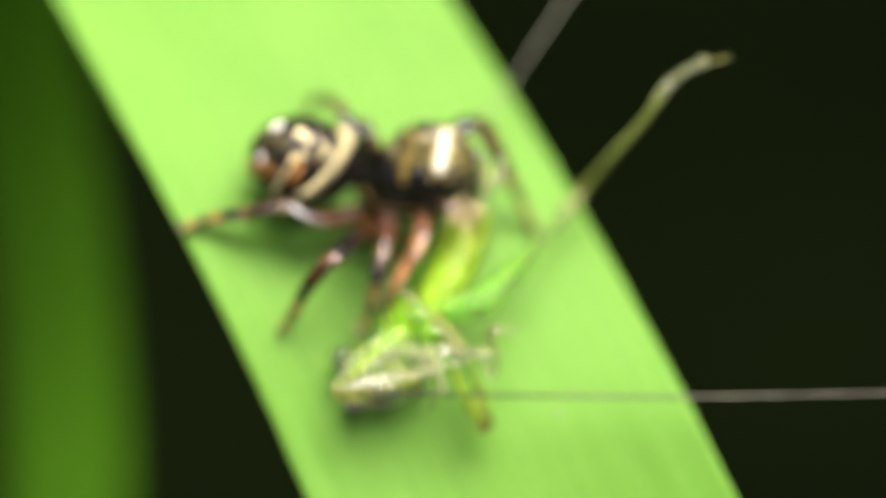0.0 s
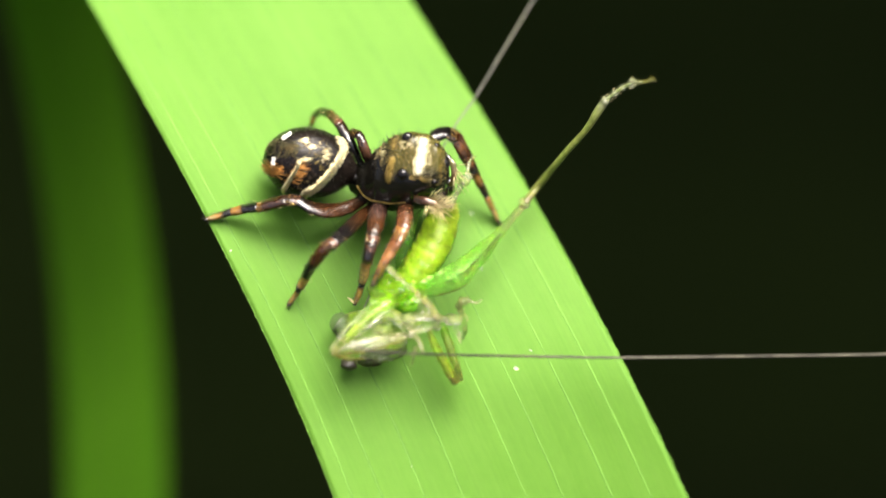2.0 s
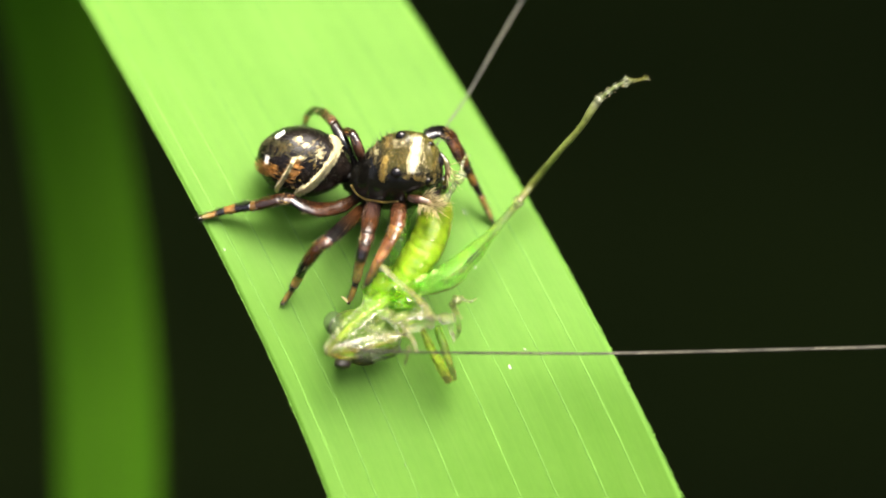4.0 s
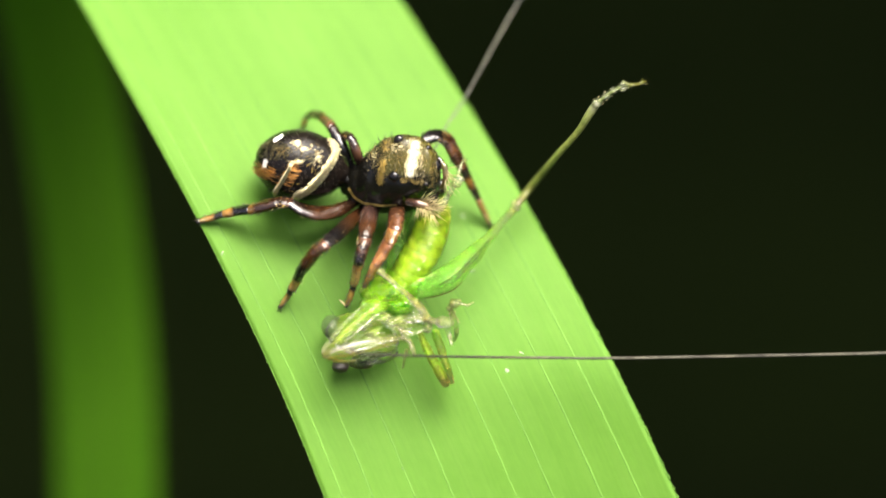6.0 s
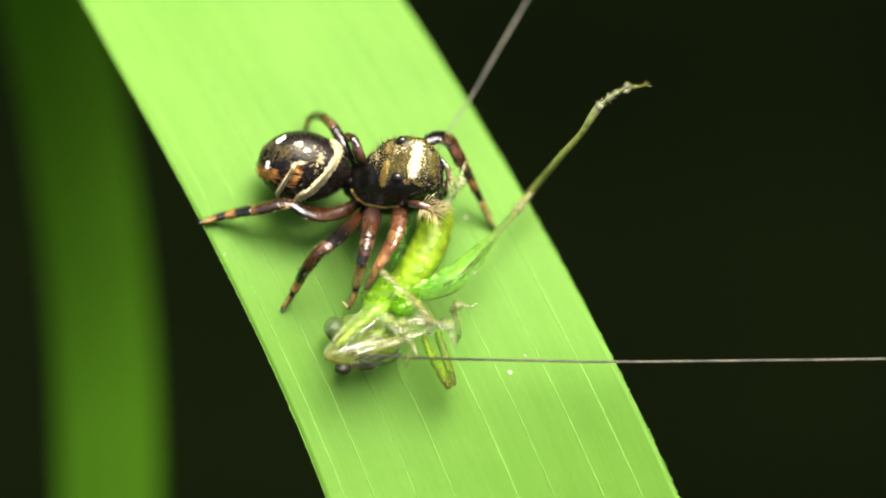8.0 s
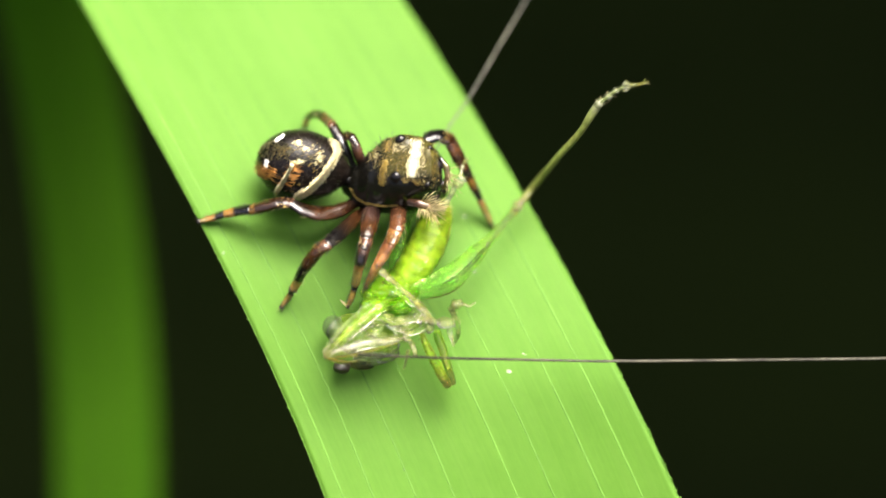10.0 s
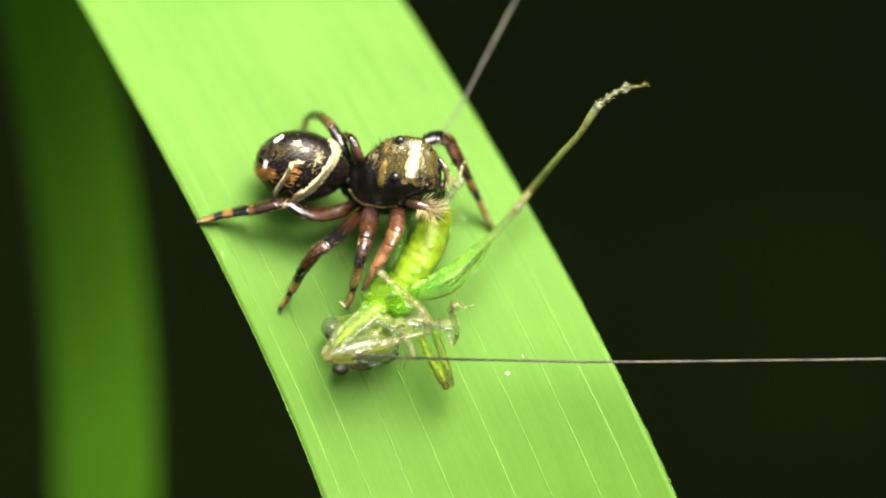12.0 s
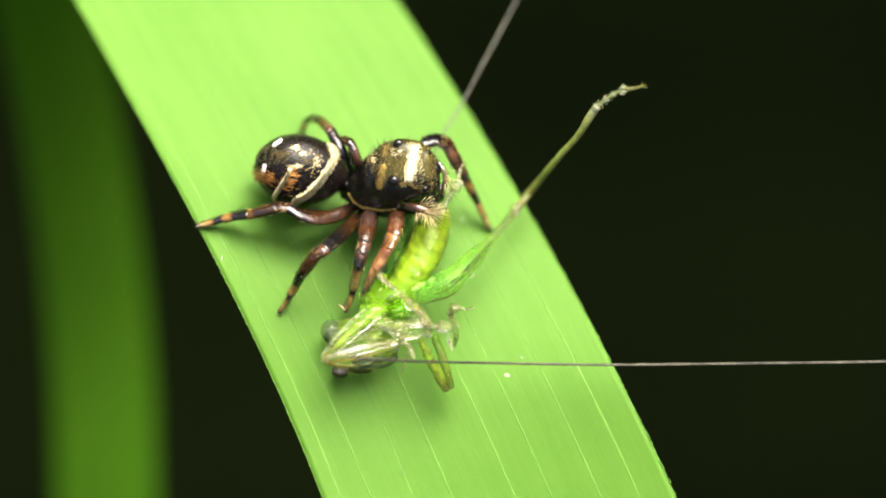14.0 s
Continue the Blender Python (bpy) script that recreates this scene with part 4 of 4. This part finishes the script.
    femur = limb(ny, "hind_leg", pts, [0.24, 0.30, 0.345, 0.26, 0.14, 0.105, 0.11], [LEAFY, LEAFY, LEAFY, (0.2, 0.50, 0.02), (0.16, 0.30, 0.02), OLIVE, STRAW], M_THIGH, "green hind thigh with dark lines", n=18)
    line = smooth_line(pts, 10)
    thick = [0.24, 0.30, 0.345, 0.26, 0.14, 0.105, 0.11]

    def on_thigh(k, turn):
        """A point on the thigh's skin, turned from its lower edge towards its top."""
        p, s = line[k]
        side = (line[k + 1][0] - p).cross(Vector((0, 0, 1))).normalized()
        return p + (side * math.cos(radians(turn)) + Vector((0, 0, 1)) * math.sin(radians(turn))) * pick(thick, s) * 1.06

    first, last = int(len(line) * 0.26), int(len(line) * 0.70)
    for turn in (62, 82):
        limb(femur, "dark_line", [on_thigh(k, turn) for k in range(first, last, 3)], [0.008, 0.016, 0.016, 0.008], [BROWNISH, BROWNISH], M_NYMPH, n=6, sub=2)
    hatch = bmesh.new()
    for k in range(first, last):
        for _ in range(2):
            a = rng.uniform(64, 82)
            tube(hatch, [on_thigh(k, a), on_thigh(k + 1, a + 7)], [0.012, 0.006], [BROWNISH, BROWNISH], n=5, sub=1)
    part("hatching", hatch, M_NYMPH, femur, "brown hatching", kind="stuff")
    limb(femur, "dark_line", [on_thigh(k, 14) for k in range(int(len(line) * 0.14), int(len(line) * 0.42), 3)], [0.006, 0.016, 0.016, 0.006], [UMBER, UMBER], M_DOT, n=6, sub=2)
    lump(femur, "knee", (1.93, 1.04, 1.43), (0.15, 0.17, 0.14), M_HUSK, ASH, "pale knee")
    shin = [(1.98, 1.09, 1.46), (2.35, 1.56, 1.55), (2.97, 2.33, 3.15), (3.50, 2.94, 4.13), (3.77, 3.38, 4.70), (3.95, 3.65, 4.98)]
    limb(femur, "shin", shin, [0.095, 0.095, 0.085, 0.082, 0.108, 0.105], [(0.085, 0.08, 0.02), (0.12, 0.135, 0.03), (0.165, 0.195, 0.045), (0.19, 0.22, 0.05), (0.2, 0.23, 0.07), (0.22, 0.23, 0.13)], M_SHIN, "slender olive shin")
    spikes(femur, shin, 0.085, 70, 0.05, M_VEIN)
    for a, b, r in (((3.91, 3.62, 4.97), (4.03, 3.72, 5.07), 0.15), ((4.14, 3.79, 5.11), (4.25, 3.89, 5.21), 0.115), ((4.33, 3.93, 5.26), (4.44, 4.01, 5.34), 0.10), ((4.53, 4.03, 5.37), (4.69, 4.08, 5.44), 0.13), ((4.60, 4.12, 5.52), (4.65, 4.16, 5.56), 0.09)):
        limb(femur, "foot_joint", [a, b], [r * 0.75, r * 0.9, r * 0.65], [(0.25, 0.29, 0.11), (0.42, 0.46, 0.30), (0.25, 0.29, 0.13)], M_STREAK, n=12, sub=6, wobble=0.45)
    tendon = [(3.91, 3.62, 4.97), (4.09, 3.76, 5.09), (4.29, 3.91, 5.24), (4.49, 4.02, 5.36), (4.70, 4.10, 5.46)]
    limb(femur, "tendon", tendon, [0.045, 0.035, 0.035, 0.035, 0.03], [(0.15, 0.2, 0.04), (0.2, 0.25, 0.08)], M_SHIN, n=8)
    spikes(femur, tendon, 0.10, 22, 0.07, M_PALE)
    limb(femur, "claw", [(4.69, 4.11, 5.47), (4.95, 4.12, 5.52), (5.18, 4.20, 5.64)], [0.06, 0.045, 0.02], [GREY, STRAW], M_STREAK, n=8)
    for a, b in (((4.63, 4.12, 5.52), (4.60, 4.24, 5.62)), ((5.06, 4.17, 5.58), (5.10, 4.26, 5.67)), ((5.09, 4.15, 5.57), (5.23, 4.12, 5.58)), ((4.83, 4.11, 5.49), (4.82, 4.02, 5.42)), ((3.96, 3.71, 5.07), (3.84, 3.76, 5.09))):
        limb(femur, "claw", [a, b], [0.03, 0.012], [GREY, STRAW], M_HUSK, n=6, sub=3)
    # the other hind leg, folded up under the spider's mouth
    other = limb(ny, "hind_leg", [(-1.28, -0.90, 0.43), (-1.28, -0.21, 0.62), (-1.15, 0.47, 0.82), (-0.85, 0.98, 1.06)], [0.2, 0.27, 0.2, 0.1], [LEAFY, LEAFY, LEAFY], M_THIGH, "green folded hind thigh")
    limb(other, "shin", [(-0.85, 0.98, 1.06), (-0.36, 1.01, 1.59), (-0.03, 0.99, 2.06)], [0.09, 0.08, 0.08], [OLIVE, STRAW], M_NYMPH)
    for a, b, r in (((-0.06, 0.97, 2.10), (0.13, 1.29, 2.37), 0.10), ((0.15, 1.33, 2.43), (0.28, 1.55, 2.63), 0.085), ((0.33, 1.64, 2.75), (0.43, 1.73, 2.78), 0.17), ((0.40, 1.83, 2.79), (0.46, 2.10, 2.85), 0.06)):
        limb(other, "foot_joint", [a, b], [r, r * 0.7], [ASH, (0.42, 0.44, 0.3)], M_STREAK, n=10, sub=4, wobble=0.55)
    for a, b in (((0.46, 2.10, 2.85), (0.56, 2.33, 2.90)), ((0.49, 2.17, 2.87), (0.64, 2.27, 2.90)), ((0.42, 1.77, 2.78), (0.57, 1.65, 2.78))):
        limb(other, "claw", [a, b], [0.04, 0.015], [GREY, ASH], M_STREAK, n=6, sub=3)
    # fore and middle legs, thrown over the head
    a = limb(ny, "foreleg", [(-1.67, -0.72, 1.66), (-1.26, -1.08, 1.66), (-0.90, -1.40, 1.56)], [0.075, 0.065, 0.07], [(0.16, 0.13, 0.05), (0.17, 0.13, 0.035), (0.24, 0.19, 0.05)], M_HUSK, "thin olive foreleg")
    limb(a, "shin", [(-0.90, -1.40, 1.56), (-0.60, -1.69, 1.42), (-0.36, -2.06, 1.27)], [0.085, 0.11, 0.10], [STRAW, STRAW, MILK], M_HUSK)
    lump(a, "knee", (-1.67, -0.71, 1.69), (0.11, 0.09, 0.09), M_HUSK, ASH, "pale joint")
    lump(a, "foot", (-0.41, -2.18, 1.20), (0.13, 0.2, 0.12), M_HUSK, ASH)
    b = limb(ny, "middle_leg", [(-1.69, -1.57, 1.20), (-2.17, -1.96, 1.32), (-2.69, -2.46, 1.35), (-3.13, -2.91, 1.34)], [0.24, 0.24, 0.19, 0.12], [LIME, (0.24, 0.46, 0.014), (0.22, 0.36, 0.02), STRAW], M_CLEAR, "clear green folded leg")
    limb(b, "ridge", [(-2.08, -1.58, 1.47), (-2.44, -1.91, 1.53), (-2.83, -2.31, 1.54), (-3.23, -2.85, 1.46)], [0.012, 0.03, 0.05, 0.04], [LIME, (0.26, 0.42, 0.04), (0.4, 0.48, 0.16), (0.42, 0.46, 0.2)], M_HUSK, n=8)
    limb(b, "ridge", [(-1.95, -1.80, 1.38), (-2.32, -2.08, 1.49), (-2.71, -2.44, 1.49), (-2.96, -2.70, 1.45)], [0.015, 0.035, 0.035, 0.02], [LIME, (0.4, 0.5, 0.06), (0.45, 0.5, 0.12)], M_NYMPH, n=8)
    limb(b, "shin", [(-3.17, -2.97, 1.36), (-2.62, -2.80, 1.49), (-2.02, -2.64, 1.52), (-1.45, -2.50, 1.47), (-1.09, -2.46, 1.42)], [0.10, 0.14, 0.13, 0.09, 0.09], [STRAW, (0.26, 0.26, 0.07), (0.22, 0.24, 0.06), STRAW, STRAW], M_CLEAR, "clear milky shin")
    # the shin's bright highlight, modelled as a white strip
    limb(b, "shin_highlight", [(-2.98, -2.86, 1.59), (-2.39, -2.69, 1.65), (-1.69, -2.52, 1.60)], [0.03, 0.07, 0.02], [(0.7, 0.7, 0.55), (0.85, 0.85, 0.76), (0.7, 0.7, 0.55)], M_STREAK, n=10)
    limb(b, "shin_edge", [(-3.17, -3.02, 1.23), (-2.79, -3.14, 0.99), (-2.37, -3.13, 0.85)], [0.04, 0.05, 0.03], [(0.25, 0.18, 0.02), STRAW], M_NYMPH, n=8)
    limb(b, "shin_edge", [(-3.11, -3.05, 1.39), (-2.47, -2.96, 1.48), (-1.87, -2.79, 1.50), (-1.27, -2.61, 1.45)], [0.02, 0.03, 0.028, 0.02], [(0.4, 0.3, 0.03), (0.36, 0.32, 0.04)], M_NYMPH, n=8)
    for p, q, r in (((-1.09, -2.46, 1.42), (-0.91, -2.59, 1.45), 0.10), ((-0.87, -2.66, 1.44), (-0.78, -2.91, 1.45), 0.075), ((-0.97, -2.82, 1.37), (-1.03, -3.08, 1.28), 0.05), ((-1.03, -3.10, 1.28), (-1.09, -3.31, 1.16), 0.045)):
        limb(b, "foot_joint", [p, q], [r, r * 0.7], [GREY, ASH], M_STREAK, n=10, sub=4, wobble=0.55)
    c = limb(ny, "foreleg", [(-0.62, -2.38, 0.97), (-0.43, -2.81, 0.81), (-0.17, -3.33, 0.58), (0.08, -3.76, 0.42)], [0.075, 0.11, 0.14, 0.13], [(0.34, 0.54, 0.03), (0.3, 0.5, 0.02), (0.27, 0.38, 0.02), (0.13, 0.10, 0.015)], M_NYMPH, "speckled green stump of a leg", wobble=0.3)
    dots = bmesh.new()
    line = smooth_line([(-0.62, -2.38, 0.97), (-0.43, -2.81, 0.81), (-0.17, -3.33, 0.58), (0.08, -3.76, 0.42)], 10)
    for _ in range(60):
        p, s = line[rng.randrange(len(line))]
        k = rng.uniform(-1, 1) * 0.12
        blob(dots, p + Vector((0.85 * k, 0.5 * k, math.sqrt(max(0, 0.14 ** 2 - k * k)))), (0.024, 0.02, 0.012), seg=6, rings=5, col=UMBER)
    part("speckling", dots, M_DOT, c, kind="stuff")
    limb(ny, "middle_leg", [(-0.21, -2.36, 0.68), (-0.02, -2.95, 0.54), (0.23, -3.71, 0.28)], [0.11, 0.12, 0.10], [(0.2, 0.36, 0.02), (0.17, 0.24, 0.02), (0.11, 0.10, 0.015)], M_NYMPH, "brownish leg", wobble=0.3)
    e = limb(ny, "foreleg", [(-1.42, -2.10, 1.27), (-0.89, -1.98, 1.38), (-0.44, -1.98, 1.38)], [0.13, 0.12, 0.10], [(0.2, 0.26, 0.05), (0.22, 0.24, 0.07), STRAW], M_CLEAR, "clear crumpled foreleg")
    limb(e, "shin", [(-1.57, -1.87, 1.26), (-1.30, -2.22, 1.31), (-0.94, -2.37, 1.33), (-0.54, -2.28, 1.29)], [0.05, 0.05, 0.06, 0.05], [(0.22, 0.28, 0.05), STRAW, (0.3, 0.34, 0.12)], M_CLEAR)
    for p, q, r in (((-0.41, -2.02, 1.38), (-0.14, -2.07, 1.37), 0.10), ((-0.08, -2.07, 1.37), (0.17, -2.08, 1.38), 0.17), ((0.12, -2.28, 1.29), (0.18, -2.49, 1.26), 0.075), ((0.20, -2.49, 1.26), (0.23, -2.68, 1.24), 0.05)):
        limb(e, "foot_joint", [p, q], [r, r * 0.8], [GREY, ASH], M_HUSK, n=10, sub=4, wobble=0.3)
    g = limb(ny, "middle_leg", [(0.30, -2.60, 0.55), (0.36, -2.36, 0.88), (0.31, -2.07, 1.13), (0.21, -1.77, 1.33)], [0.04, 0.065, 0.08, 0.08], [(0.18, 0.3, 0.03), (0.2, 0.26, 0.03), STRAW], M_HUSK, "olive bristly leg")
    spikes(g, [(0.33, -2.41, 0.88), (0.33, -2.07, 1.13), (0.21, -1.77, 1.33)], 0.07, 20, 0.09, M_PALE)
    for p, q, r in (((0.17, -1.72, 1.38), (0.24, -1.58, 1.51), 0.09), ((0.27, -1.58, 1.51), (0.42, -1.54, 1.57), 0.13), ((0.44, -1.57, 1.57), (0.66, -1.63, 1.57), 0.04), ((0.66, -1.63, 1.57), (0.81, -1.54, 1.59), 0.035)):
        limb(g, "foot_joint", [p, q], [r, r * 0.7], [GREY, ASH], M_STREAK, n=10, sub=4, wobble=0.55)
    # feelers
    root = (-2.29, -2.91, 1.52)
    bm = bmesh.new()
    tube(bm, [root, (-1.27, -2.97, 1.56), (0.24, -3.03, 1.08), (2.37, -3.07, 1.04), (4.56, -3.10, 1.02), (8.12, -3.06, 1.08), (12.05, -3.00, 1.12), (16.87, -2.86, 1.21), (24.36, -2.40, 1.53)], [0.036, 0.036, 0.036, 0.036, 0.036, 0.036, 0.036, 0.03, 0.02],
         [(0.012, 0.011, 0.005)] * 3 + [(0.025, 0.023, 0.013)] + [(0.048, 0.046, 0.034)] * 6, n=8, sub=20, wobble=0.15)
    feeler = part("feeler", bm, M_FEELER, ny, "long thin grey feeler", pivot=root)
    limb(ny, "feeler_base", [(-2.44, -2.88, 1.43), (-2.23, -2.91, 1.52)], [0.07, 0.05], [STRAW, GREY], M_HUSK, n=8, sub=3)
    way = [(-2.20, -2.04, 0.36), (-1.90, -1.21, 0.10), (-1.21, 0.32, 0.25), (-0.36, 2.29, 1.49), (0.02, 3.09, 1.87), (0.54, 3.92, 2.11), (1.22, 5.20, 2.74), (1.94, 6.54, 3.18), (2.89, 8.27, 3.79)]
    bm = bmesh.new()
    tube(bm, way, [0.018, 0.02, 0.02, 0.022, 0.024, 0.026, 0.028, 0.028, 0.025], [(1, 1, 1)] * 2, n=8, sub=12, wobble=0.15)
    trailing = part("feeler", bm, M_TRAIL, ny, "long thin grey feeler trailing away", pivot=way[3])
    return feeler, trailing


FEELER, TRAILING = nymph()

# ---- specks and bristles on the blade ----
for p, r in (((1.75, -3.43, -0.43), (0.075, 0.065)), ((2.15, -2.95, -0.32), (0.07, 0.03)), ((0.78, -0.70, -0.02), (0.08, 0.05)), ((0.52, 0.78, 0.22), (0.07, 0.05)), ((-5.98, -0.24, 0.30), (0.03, 0.06)), ((-1.11, -6.13, -0.81), (0.025, 0.03))):
    bm = bmesh.new()
    blob(bm, p, (r[0], r[1], 0.014), Matrix.Rotation(radians(-30), 3, "Z"), seg=14, rings=8, lump=0.35)
    solo("speck", bm, M_SPECK, p, "tiny white crumb stuck to the blade", "debris", "specks on the blade")


def motions():
    walk(focus, [(t, Matrix.Translation(place(0, 0, w))) for t, w in ((0, 4.0), (0.5, 4.9), (1, 5.2), (1.5, 5.2), (1.6, 4.9), (1.7, 2.3), (1.8, 1.0), (2, -0.6), (3, -0.6), (5.5, -0.1), (14, 0.1))])
    rest = FEELER.location.copy()
    walk(FEELER, [(t, Matrix.Translation(rest) @ pose(0, 0, 0, 0, 0, a)) for t, a in ((0, 0.54), (0.5, 0.26), (1, 0.3), (1.5, 0.35), (2, 0.04), (2.5, -0.13), (3, 0.89), (5.5, 0.32), (6, 0.48), (6.5, 0.36), (7, 0.18), (7.5, 0.41), (8, 0.11), (10.5, 0.05), (11, 0.15), (11.5, 0.15), (12, 0.27), (12.5, 0.2), (13, 0.14), (13.5, -0.1), (14, -0.04))])
    stem = TRAILING.location.copy()
    walk(TRAILING, [(t, Matrix.Translation(stem) @ pose(0, 0, 0, 0, 0, a)) for t, a in ((0, -6.0), (0.5, -4.2), (1, -2.7), (1.5, -2.6), (2, -3.1), (2.5, -3.2), (3, -2.4), (5.5, -1.5), (6, -1.0), (6.5, -2.4), (7, -1.5), (7.5, -1.7), (8, -2.2), (10.5, -2.4), (11, -0.85), (11.5, 0.3), (12, 0.7), (12.5, -1.2), (13, -1.4), (13.5, -1.0), (14, 0))])


motions()
